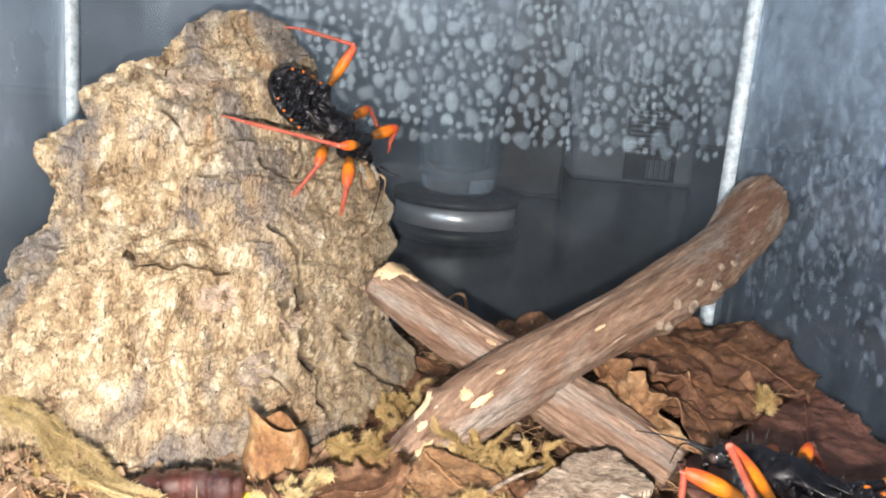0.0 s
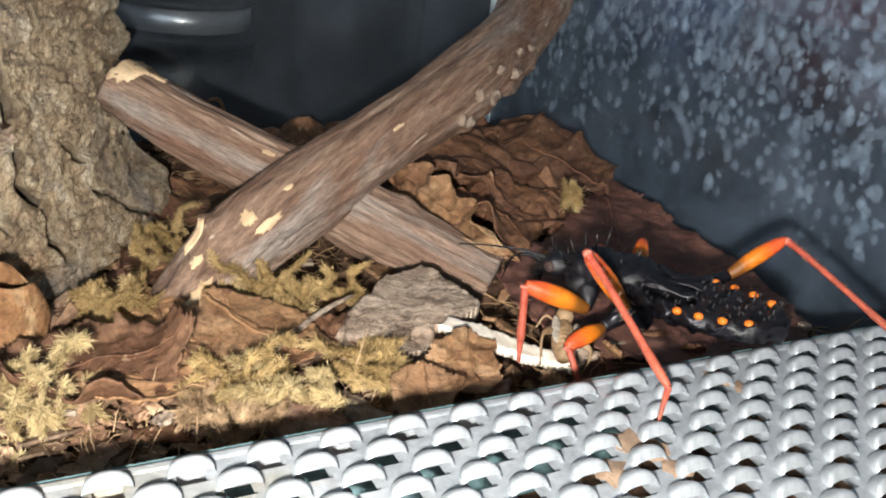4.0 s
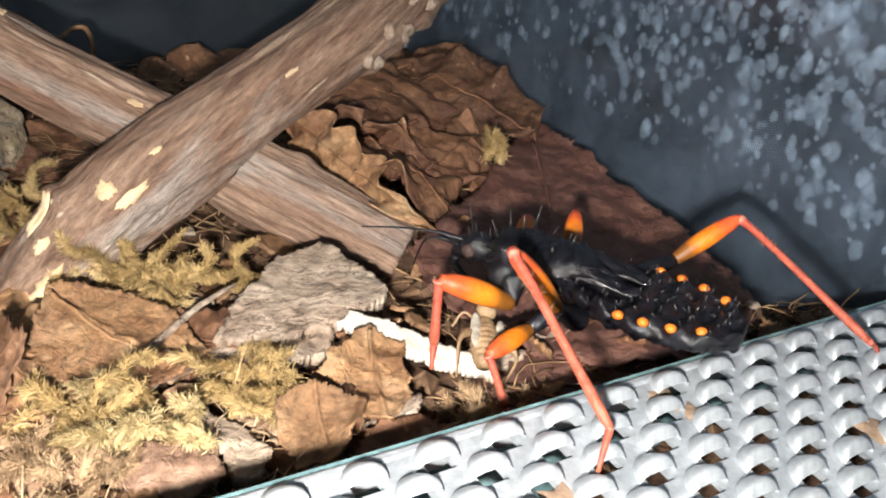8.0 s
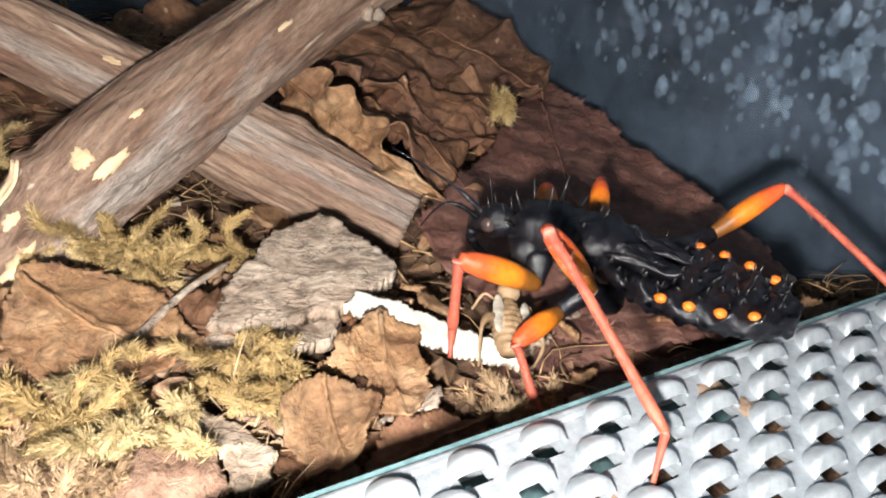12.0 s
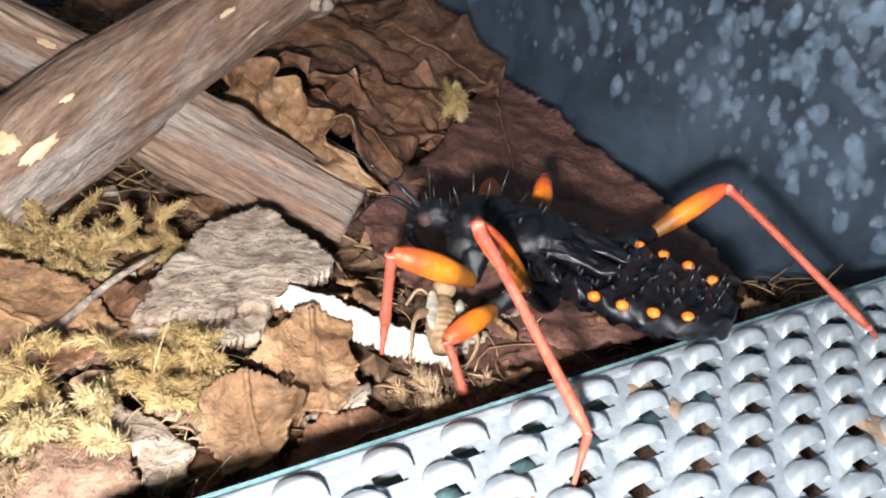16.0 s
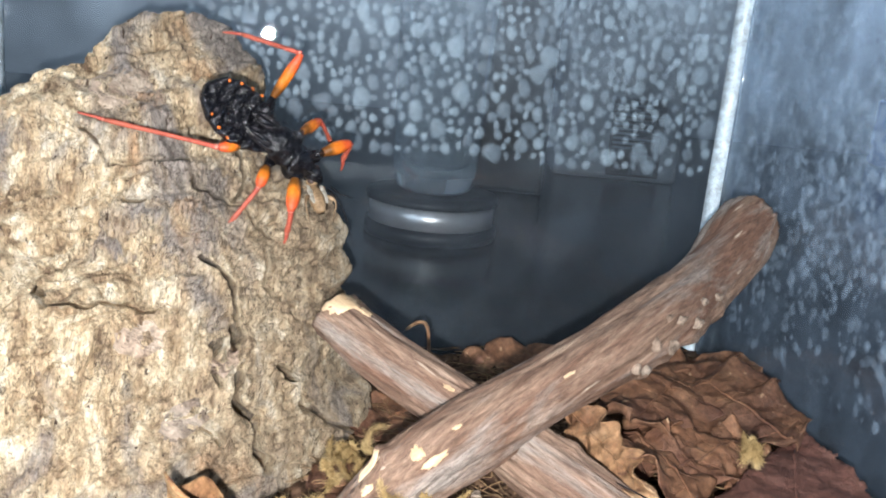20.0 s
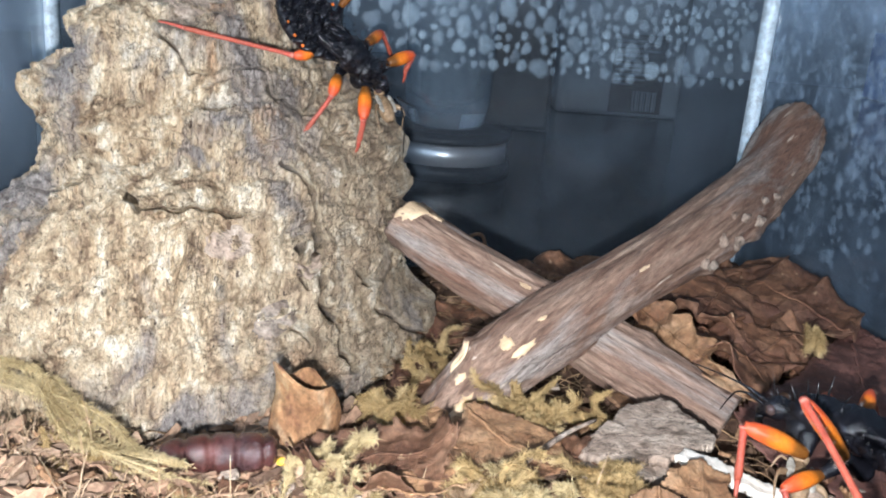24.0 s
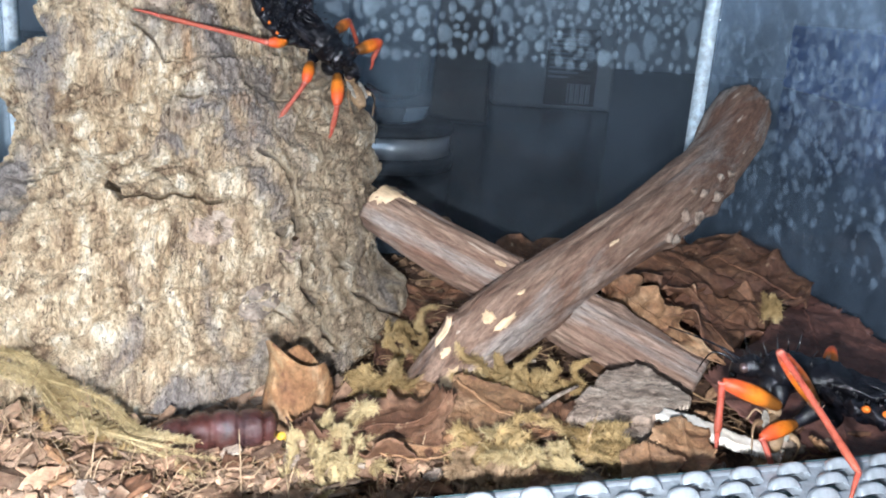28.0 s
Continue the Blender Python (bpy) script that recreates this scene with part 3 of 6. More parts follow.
# ---- the tank ----
def tank():
    t = thing("terrarium", tk(LEFT / 2, FRONT / 2, 0.0), "small glass terrarium with water-spotted panes, on a black table", "terrarium", kind="structure")
    panes = [
        tank_box("back_pane", LEFT - 0.4, 0.0, -0.6, 0.4, 0.4, 19, M_GLASS_BACK, t, "water-spotted glass pane"),
        tank_box("right_pane", 0.0, FRONT, -0.6, 0.4, -0.003, 19, M_GLASS_SIDE, t, "grimy water-spotted glass pane"),
        tank_box("left_pane", LEFT - 0.4, FRONT, -0.6, LEFT, -0.003, 19, M_GLASS_LEFT, t, "grimy water-spotted glass pane"),
        tank_box("front_pane", LEFT + 0.003, FRONT, -0.2, -0.003, FRONT + 0.4, LEDGE_Z - 0.2, M_GLASS_SIDE, t, "low glass pane"),
        tank_box("bottom_pane", LEFT + 0.003, FRONT + 0.403, -0.6, -0.003, -0.003, -0.2, M_GLASS_SIDE, t, "glass bottom")]
    for p in panes:
        p.visible_shadow = False
    for a, s in ((0.0, -1), (LEFT, 1)):
        pts = [(a + s * 0.02, -0.02), (a + s * 0.26, -0.02), (a + s * 0.13, -0.10), (a + s * 0.02, -0.24)]
        vs = [tk(p[0], p[1], z) for z in np.linspace(0, 19, 24) for p in pts]
        fs = [(i * 4 + j, i * 4 + (j + 1) % 4, i * 4 + 4 + (j + 1) % 4, i * 4 + 4 + j) for i in range(23) for j in range(4)]
        place("silicone_seam", Buf().add(vs, fs), M_SEAL, t, "silicone seam, pale blue-grey for the glass edge's reflection")


tank()


def water_spots(name, label, n, along_back, zone, seed, size, mat):
    """Dried drops on the inner face of a pane: low irregular domes."""
    rng = np.random.default_rng(seed)
    buf = Buf()
    placed, tries, taken = 0, 0, np.zeros((n, 3))
    while placed < n:
        s = zone[0] + (zone[1] - zone[0]) * rng.random()
        z = zone[2] + (zone[3] - zone[2]) * rng.random()
        r = size[0] + (size[1] - size[0]) * rng.random() ** 1.5
        if along_back:
            if rng.random() > 0.15 + 0.85 * min(1, max(0, (z - zone[2]) / 3.0)) or (placed and np.any((s - taken[:placed, 0]) ** 2 + (z - taken[:placed, 1]) ** 2 < (0.9 * (r + taken[:placed, 2])) ** 2)):
                tries += 1
                if tries > 40000:
                    break
                continue
            taken[placed] = s, z, r
        dense = 1.0 if along_back else vnoise(np.array([[s * 0.45, z * 0.45, seed * 3.7]]))[0] * 0.5 + 0.5
        if not along_back and rng.random() > dense ** 1.2 * (0.25 + 0.75 * min(1, max(0, (z - zone[2]) / 2.2))):
            continue
        k = 14
        ang = np.linspace(0, 2 * np.pi, k, endpoint=False) + rng.random()
        rad = r * (1 + 0.14 * rng.random() * np.sin(2 * ang + 6 * rng.random()) + 0.12 * rng.random() * np.sin(3 * ang + 6 * rng.random()) + 0.05 * rng.standard_normal(k).clip(-1, 1))
        tall = 1.0 + 0.35 * rng.random()
        h = r * 0.12
        ring = [(0.0, h, 0.0)] + [(q * 0.72 * math.cos(a), h * 0.8, q * 0.72 * tall * math.sin(a)) for a, q in zip(ang, rad)] + [(q * math.cos(a), 0.0, q * tall * math.sin(a)) for a, q in zip(ang, rad)]
        if along_back:
            vs = [tk(s + p, -0.004 - d, z + q) for p, d, q in ring]
        else:
            vs = [tk(-0.004 - d, s + p, z + q) for p, d, q in ring]
        fs = [(0, 1 + j, 1 + (j + 1) % k) for j in range(k)] + [(1 + j, 1 + k + j, 1 + k + (j + 1) % k, 1 + (j + 1) % k) for j in range(k)]
        buf.add(vs, fs, [1.0] + [0.85] * k + [0.0] * k)
        placed += 1
    ob = place(name, buf, mat, base=tk(0, 0, 0))
    return tagged(ob, label, "water spots", kind="stuff")


water_spots("water_spots", "pale dried water spots on the back pane", 1500, True, (-11.0, -0.4, 6.4, 13.5), 3, (0.07, 0.23), M_SPOTS)
water_spots("water_spots", "pale dried water spots on the side pane", 5200, False, (-12.5, -0.3, 3.4, 12.0), 5, (0.025, 0.12), M_SPOTS_SIDE)


# ---- soil ----
def soil():
    na, nb = 150, 120
    a = np.linspace(LEFT + 0.005, -0.005, na)
    b = np.linspace(FRONT + 0.42, -0.005, nb)
    aa, bb = np.meshgrid(a, b)
    w = C[None, None] + aa[..., None] * A + bb[..., None] * B
    z = soil_z(w[..., 0], w[..., 1])
    p = np.stack([w[..., 0].ravel() * 3, w[..., 1].ravel() * 3, np.zeros(z.size)], 1)
    z = z + 0.08 * fbm(p, 3).reshape(z.shape)
    z = np.where(bb < LEDGE + 0.2, np.minimum(z, 2.9), z)
    top = np.dstack([w[..., 0], w[..., 1], z]).reshape(-1, 3)
    fs = [(i * na + j, i * na + j + 1, (i + 1) * na + j + 1, (i + 1) * na + j) for i in range(nb - 1) for j in range(na - 1)]
    buf = Buf().add(top, fs)
    edge = [j for j in range(na)] + [i * na + na - 1 for i in range(1, nb)] + [(nb - 1) * na + j for j in range(na - 2, -1, -1)] + [i * na for i in range(nb - 2, 0, -1)]
    low = [(top[k][0], top[k][1], -0.15) for k in edge]
    k0 = len(top)
    buf.add(low, [])
    n = len(edge)
    buf.f += [(edge[(k + 1) % n], edge[k], k0 + k, k0 + (k + 1) % n) for k in range(n)]
    buf.m += [0] * n
    ob = place("ground", buf, M_SOIL, base=tk(LEFT / 2, FRONT / 2, 0))
    tagged(ob, "dark brown peat soil across the tank's floor", "soil", kind="structure")
    rng = np.random.default_rng(11)
    buf = Buf()
    for _ in range(5200):
        q = C + (LEFT + 0.3 + 13.9 * rng.random()) * A + (LEDGE - 0.3 + 11.6 * rng.random()) * B
        z0 = float(soil_z(q[0], q[1]))
        r = 0.03 + 0.11 * rng.random() ** 2.5
        vs = [(q[0] + r * v[0] * (0.6 + rng.random()), q[1] + r * v[1] * (0.6 + rng.random()), z0 + 0.05 + r * v[2] * (0.4 + 0.6 * rng.random())) for v in ((1, 0, 0), (-1, 0, 0), (0, 1, 0), (0, -1, 0), (0, 0, 1), (0, 0, -1))]
        buf.add(vs, [(0, 2, 4), (2, 1, 4), (1, 3, 4), (3, 0, 4), (2, 0, 5), (1, 2, 5), (3, 1, 5), (0, 3, 5)])
    tagged(place("soil_crumbs", buf, M_CRUMB, base=tk(LEFT / 2, FRONT / 2, 2), smooth=False), "loose brown crumbs of peat on the soil", "soil", kind="stuff")
    buf = Buf()
    for _ in range(900):
        q = C + (LEFT + 0.4 + 13.7 * rng.random()) * A + (LEDGE + 0.1 + 11.2 * rng.random()) * B
        z0 = float(soil_z(q[0], q[1])) + 0.1
        L, h = 0.3 + 0.8 * rng.random(), rng.random() * 6.28
        d = np.array([math.cos(h), math.sin(h), 0])
        pts = [(q + d * L * s + np.array([0.12 * math.sin(5 * s + h), 0.12 * math.cos(4 * s), 0])) for s in (-0.5, -0.2, 0.2, 0.5)]
        pts = [(x, y, z0 + 0.16 * rng.random()) for x, y, _ in pts]
        buf.add(*tube(spline(pts, 7), 0.009, 3))
    tagged(place("coconut_fibres", buf, M_FIBRE, base=tk(LEFT / 2, FRONT / 2, 2)), "thin brown coconut fibres on the soil", "fibres", kind="stuff")

    buf = Buf()
    for _ in range(4200):
        q = np.array([-6.4 + 10.2 * rng.random(), 8.1 + 4.0 * rng.random() ** 1.2, 0])
        b = float((q - C) @ B)
        if b < LEDGE + 0.12 or (q[1] > bark_y(q[0], 2.5) - 0.1 and q[0] < -0.4) or (q[0] > 3.2 and q[1] > 9.0):
            continue
        if q[0] > -0.6 and (q[0] > 1.9 and q[1] > 8.75 or rng.random() < 0.6):
            continue
        r = 0.05 + 0.24 * rng.random() ** 2.4
        c0 = np.array([q[0], q[1], float(soil_z(q[0], q[1])) + 0.06 + 0.2 * rng.random()])
        n0 = np.array([0.6 * rng.standard_normal(), 0.6 * rng.standard_normal(), 1.0])
        n0 /= np.linalg.norm(n0)
        u0 = np.cross(n0, [math.cos(9 * r), math.sin(9 * r), 0.1])
        u0 /= np.linalg.norm(u0)
        v0 = np.cross(n0, u0)
        k = 7
        rim = [c0 + (r * (0.5 + 0.8 * rng.random())) * (math.cos(a_) * u0 + 0.55 * math.sin(a_) * v0) + n0 * 0.12 * r * rng.standard_normal() for a_ in np.linspace(0, 5.4, k)]
        vs = [c0 + n0 * 0.25 * r] + rim + [p - n0 * 0.025 for p in rim] + [c0 - n0 * 0.02]
        fs = [(0, 1 + j, 1 + (j + 1) % k) for j in range(k)] + [(1 + j, 1 + k + j, 1 + k + (j + 1) % k, 1 + (j + 1) % k) for j in range(k)] + [(1 + 2 * k, 1 + k + (j + 1) % k, 1 + k + j) for j in range(k)]
        buf.add(vs, fs)
    tagged(place("leaf_bits", buf, M_BITS, base=tk(LEFT / 2, FRONT / 2, 2), smooth=False), "broken tan and pinkish bits of leaf and bark on the soil", "leaf bits", kind="stuff")
    buf = Buf()
    for _ in range(2600):
        q = np.array([-6.6 + 8.2 * rng.random() ** 1.15, 8.3 + 2.3 * rng.random(), 0])
        b = float((q - C) @ B)
        if b < LEDGE + 0.1 or (q[0] > -2.2 and q[1] > 9.5) or (-4.0 < q[0] < -1.9 and 9.45 < q[1]):
            continue
        z0 = float(soil_z(q[0], q[1])) + 0.12 + 0.2 * rng.random()
        h, L = 6.28 * rng.random(), 0.08 + 0.2 * rng.random()
        d = np.array([math.cos(h), math.sin(h), 0.9 * rng.standard_normal()])
        sd = np.array([-math.sin(h), math.cos(h), 0.4]) * (0.004 + 0.004 * rng.random())
        p0 = np.array([q[0], q[1], z0])
        p1, p2 = p0 + d * L * 0.5 + np.array([0, 0, 0.05]), p0 + d * L
        buf.add([p0 - sd, p0 + sd, p1 + sd, p1 - sd, p2 + 0.3 * sd, p2 - 0.3 * sd], [(0, 1, 2, 3), (3, 2, 4, 5)])
    tagged(place("plant_fuzz", buf, M_FUZZ, base=tk(LEFT / 2, FRONT / 2, 2)), "pale tan fuzz of dry plant fibres on the soil", "plant fibres", kind="stuff")


soil()


# ---- cork bark ----
def dist_to_line(px, pz, line):
    d = np.full(px.shape, 9.0)
    for (x0, z0), (x1, z1) in zip(line[:-1], line[1:]):
        vx, vz = x1 - x0, z1 - z0
        s = np.clip(((px - x0) * vx + (pz - z0) * vz) / (vx * vx + vz * vz), 0, 1)
        d = np.minimum(d, np.hypot(px - x0 - s * vx, pz - z0 - s * vz))
    return d


BARK_OUTLINE = [(-0.42, 2.35), (-0.45, 2.7), (-0.72, 3.2), (-0.92, 3.7), (-0.98, 4.3), (-1.02, 4.8), (-1.13, 5.14), (-1.42, 5.6), (-1.62, 5.95), (-2.19, 6.76), (-2.5, 7.3), (-2.62, 7.9), (-2.95, 8.35),
                (-3.25, 8.55), (-3.75, 8.82), (-4.6, 8.76), (-4.85, 8.2), (-5.5, 7.65), (-6.12, 7.08), (-5.85, 6.8), (-6.65, 6.45), (-6.75, 6.1), (-6.4, 5.6), (-6.55, 5.2), (-6.8, 4.6),
                (-7.1, 3.8), (-7.0, 2.8), (-6.3, 2.1), (-5.0, 1.8), (-3.5, 1.7), (-2.0, 1.7), (-0.8, 1.9)]
BARK_CRACKS = [([(-5.36, 5.22), (-5.10, 5.17), (-4.82, 5.06), (-4.57, 4.91)], 0.05, 0.22),
               ([(-4.57, 4.91), (-4.29, 4.96), (-4.00, 4.89), (-3.68, 4.90), (-3.21, 4.82)], 0.022, 0.1),
               ([(-4.02, 6.20), (-3.89, 6.16), (-3.68, 6.16)], 0.03, 0.12),
               ([(-3.19, 6.48), (-3.12, 6.33), (-2.94, 6.25), (-2.61, 6.05), (-2.41, 6.01), (-2.24, 5.65), (-2.06, 5.47)], 0.02, 0.1),
               ([(-2.71, 6.80), (-2.61, 6.61), (-2.50, 6.39), (-2.50, 6.12)], 0.03, 0.14),
               ([(-2.87, 5.41), (-2.66, 5.26), (-2.43, 4.93), (-2.33, 4.53), (-2.20, 4.26)], 0.028, 0.14),
               ([(-2.15, 5.35), (-2.03, 4.97), (-1.87, 4.63)], 0.02, 0.1),
               ([(-4.76, 7.02), (-4.42, 6.89), (-4.22, 6.62), (-3.78, 6.66), (-3.30, 6.69)], 0.02, 0.09),
               ([(-3.37, 7.19), (-3.30, 7.06), (-2.94, 6.99)], 0.025, 0.1),
               ([(-2.13, 3.83), (-2.07, 3.49), (-1.86, 3.19), (-1.78, 2.83), (-1.67, 2.56)], 0.05, 0.28),
               ([(-1.67, 3.75), (-1.47, 3.53), (-1.28, 3.20), (-0.96, 2.73), (-0.63, 2.23)], 0.032, 0.17),
               ([(-2.47, 4.29), (-2.43, 4.00), (-2.33, 3.75)], 0.028, 0.13),
               ([(-2.52, 3.41), (-2.31, 3.22), (-2.20, 3.03)], 0.022, 0.1),
               ([(-5.52, 3.34), (-5.41, 3.16), (-5.30, 2.94)], 0.05, 0.2),
               ([(-2.34, 4.41), (-2.24, 4.19), (-2.20, 4.02)], 0.07, 0.24),
               ([(-6.38, 5.04), (-5.96, 5.02), (-5.68, 5.13), (-5.36, 5.22)], 0.025, 0.1)]


def bark():
    cx, cz = -3.7, 4.7
    pts = np.array(BARK_OUTLINE)
    ang = np.unwrap(np.arctan2(pts[:, 1] - cz, pts[:, 0] - cx))
    rad = np.hypot(pts[:, 0] - cx, pts[:, 1] - cz)
    order = np.argsort(ang)
    ang, rad = ang[order], rad[order]
    na, nr = 1000, 340
    th = np.linspace(ang[0], ang[0] + 2 * np.pi, na, endpoint=False)
    R = np.interp(th, np.append(ang, ang[0] + 2 * np.pi), np.append(rad, rad[0]))
    R = R * (1 + 0.022 * fbm(np.stack([np.cos(th) * 9, np.sin(th) * 9, th * 0], 1), 4))
    rr = np.linspace(0, 1, nr) ** 0.8
    x = cx + rr[:, None] * R[None] * np.cos(th)[None]
    z = cz + rr[:, None] * R[None] * np.sin(th)[None]
    e = np.broadcast_to(rr[:, None], x.shape)
    y = bark_y(x, z)
    flat = lambda kx, kz, o=0.0: np.stack([x.ravel() * kx + o, z.ravel() * kz, y.ravel() * 0.4], 1)
    shape = x.shape
    warp = 0.5 * fbm(flat(0.5, 0.5, 9.1), 3).reshape(shape)
    big = fbm(flat(0.42, 0.62), 3).reshape(shape)
    plates = np.abs(vnoise(np.stack([(x * 0.45 + warp).ravel(), (z * 1.5 + warp * 1.5).ravel(), x.ravel() * 0 + 4.0], 1))).reshape(shape)
    grain = fbm(flat(5.5, 1.6, 3.0), 3).reshape(shape)
    pits = fbm(flat(3.2, 3.0, 21.0), 4, 0.6).reshape(shape)
    crev1 = (1 - np.clip(np.abs(fbm(np.stack([(x * 0.75 + warp).ravel(), (z * 1.1 - warp).ravel(), x.ravel() * 0 + 2.0], 1), 3)).reshape(shape) * 2.2, 0, 1)) ** 5
    crev2 = (1 - np.clip(np.abs(fbm(flat(2.4, 1.5, 40.0), 3)).reshape(shape) * 2.4, 0, 1)) ** 4
    steps = (z * 1.35 + 1.1 * warp + 0.5 * big) % 1.0
    steps = np.where(steps < 0.86, steps / 0.86, (1 - steps) / 0.14)

    def terraces(h, k):
        q = h * k
        f = np.clip((q - np.floor(q) - 0.72) / 0.28, 0, 1)
        return (np.floor(q) + f * f * (3 - 2 * f)) / k

    rag = 0.10 * fbm(flat(5.0, 4.0, 60.0), 3, 0.6).reshape(shape)
    layers = terraces(fbm(np.stack([(x * 0.42 + 0.5 * warp).ravel(), (z * 0.85 + 0.6 * warp).ravel(), x.ravel() * 0 + 8.0], 1), 3).reshape(shape) + rag, 3.0)
    scales = terraces(fbm(flat(1.5, 1.7, 33.0), 3, 0.55).reshape(shape) + 1.2 * rag, 2.5)
    fibres = fbm(flat(12.0, 2.0, 50.0), 3, 0.6).reshape(shape)
    crumbs = fbm(flat(8.0, 7.0, 70.0), 3, 0.7).reshape(shape)
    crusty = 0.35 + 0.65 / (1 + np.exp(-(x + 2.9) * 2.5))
    depth = 0.20 * big + 0.30 * layers + 0.08 * scales + 0.06 * steps * np.clip(0.5 + big, 0.1, 1) + 0.034 * fibres + (0.03 + 0.035 * crusty) * crumbs + 0.03 * pits - 0.12 * crev1 - 0.02 * crev2 - 0.12 * np.clip(-pits - 0.5, 0, 1)
    for line, width, deep in BARK_CRACKS:
        d = dist_to_line(x + 0.06 * fbm(flat(3, 3), 3, 0.6).reshape(shape), z + 0.05 * fbm(flat(3, 3, 7), 3, 0.6).reshape(shape), line)
        depth = depth - 4.0 * deep * np.exp(-(d / (0.75 * width)) ** 4) + 0.06 * np.exp(-(d / (width * 3)) ** 2)
    roll = (0.7 * e ** 10 + 0.25 * e ** 3) * (0.12 + 0.88 / (1 + np.exp(-(x + 3.6) * 3)))
    nx, nz = -(2.164 + 0.4428 * x), np.full(shape, -0.754)
    ln = np.sqrt(nx * nx + 1 + nz * nz)
    # outward is towards the viewer: (-nx, -1, -nz)
    X = x - depth * nx / ln * 0.6
    Y = y - depth / ln * 1.4 + roll
    Z = z - depth * nz / ln * 0.6
    front = np.stack([X, Y, Z], -1).reshape(-1, 3)
    fs = [(i * na + j, i * na + (j + 1) % na, (i + 1) * na + (j + 1) % na, (i + 1) * na + j) for i in range(nr - 1) for j in range(na)]
    nb = 10
    rb = np.linspace(1, 0, nb + 1)[1:]
    xb = cx + rb[:, None] * R[None] * np.cos(th)[None]
    zb = cz + rb[:, None] * R[None] * np.sin(th)[None]
    yb = bark_y(xb, zb) + 1.3 + 0.5 * (1 - rb[:, None]) + 0.2 * fbm(np.stack([xb.ravel(), zb.ravel(), xb.ravel() * 0], 1), 3).reshape(xb.shape)
    back = np.stack([xb, yb, zb], -1).reshape(-1, 3)
    k0 = nr * na
    fs += [((nr - 1) * na + j, (nr - 1) * na + (j + 1) % na, k0 + (j + 1) % na, k0 + j) for j in range(na)]
    fs += [(k0 + i * na + j, k0 + i * na + (j + 1) % na, k0 + (i + 1) * na + (j + 1) % na, k0 + (i + 1) * na + j) for i in range(nb - 1) for j in range(na)]
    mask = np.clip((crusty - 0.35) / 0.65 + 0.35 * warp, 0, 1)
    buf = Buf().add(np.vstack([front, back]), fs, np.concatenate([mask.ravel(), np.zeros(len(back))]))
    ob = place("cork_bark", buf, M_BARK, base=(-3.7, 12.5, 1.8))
    tagged(ob, "large cracked slab of pale tan cork bark leaning on the soil", "bark")
    rng = np.random.default_rng(9)
    for k, (fx, fz, r, mat) in enumerate(((-5.1, 5.0, 0.34, M_BARK), (-4.3, 5.35, 0.3, M_BARK), (-2.7, 3.4, 0.26, M_GREYBARK), (-1.6, 3.2, 0.28, M_BARK), (-5.9, 6.5, 0.3, M_BARK),
                                            (-4.9, 3.0, 0.3, M_BARK), (-3.4, 4.4, 0.3, M_GREYBARK), (-2.35, 4.0, 0.18, M_GREYBARK), (-4.4, 7.6, 0.34, M_GREYBARK), (-3.3, 7.6, 0.3, M_BARK), (-5.7, 4.5, 0.3, M_BARK), (-1.5, 4.6, 0.2, M_BARK))):
        j = np.argmin((X.ravel() - fx) ** 2 + (Z.ravel() - fz) ** 2)
        c0 = front[j]
        n_ = 16
        an = np.linspace(0, 6.283, n_, endpoint=False)
        rad = r * (1 + 0.12 * rng.standard_normal(n_).clip(-1, 1))
        vs2 = [c0 + np.array([0, -0.05, 0])]
        for sc, lift in ((0.6, -0.05), (0.95, -0.035), (1.05, 0.05)):
            for a_, q in zip(an, rad):
                p = (fx + sc * q * math.cos(a_), fz + sc * 0.75 * q * math.sin(a_))
                i2 = np.argmin((X.ravel() - p[0]) ** 2 + (Z.ravel() - p[1]) ** 2)
                vs2.append((p[0], front[i2][1] + lift, p[1]))
        f2 = [(0, 1 + i, 1 + (i + 1) % n_) for i in range(n_)]
        for q in (0, 1):
            f2 += [(1 + q * n_ + i, 1 + (q + 1) * n_ + i, 1 + (q + 1) * n_ + (i + 1) % n_, 1 + q * n_ + (i + 1) % n_) for i in range(n_)]
        place("bark_flake", Buf().add(vs2, f2), mat, ob, "loose flake of bark")
    return ob


bark()


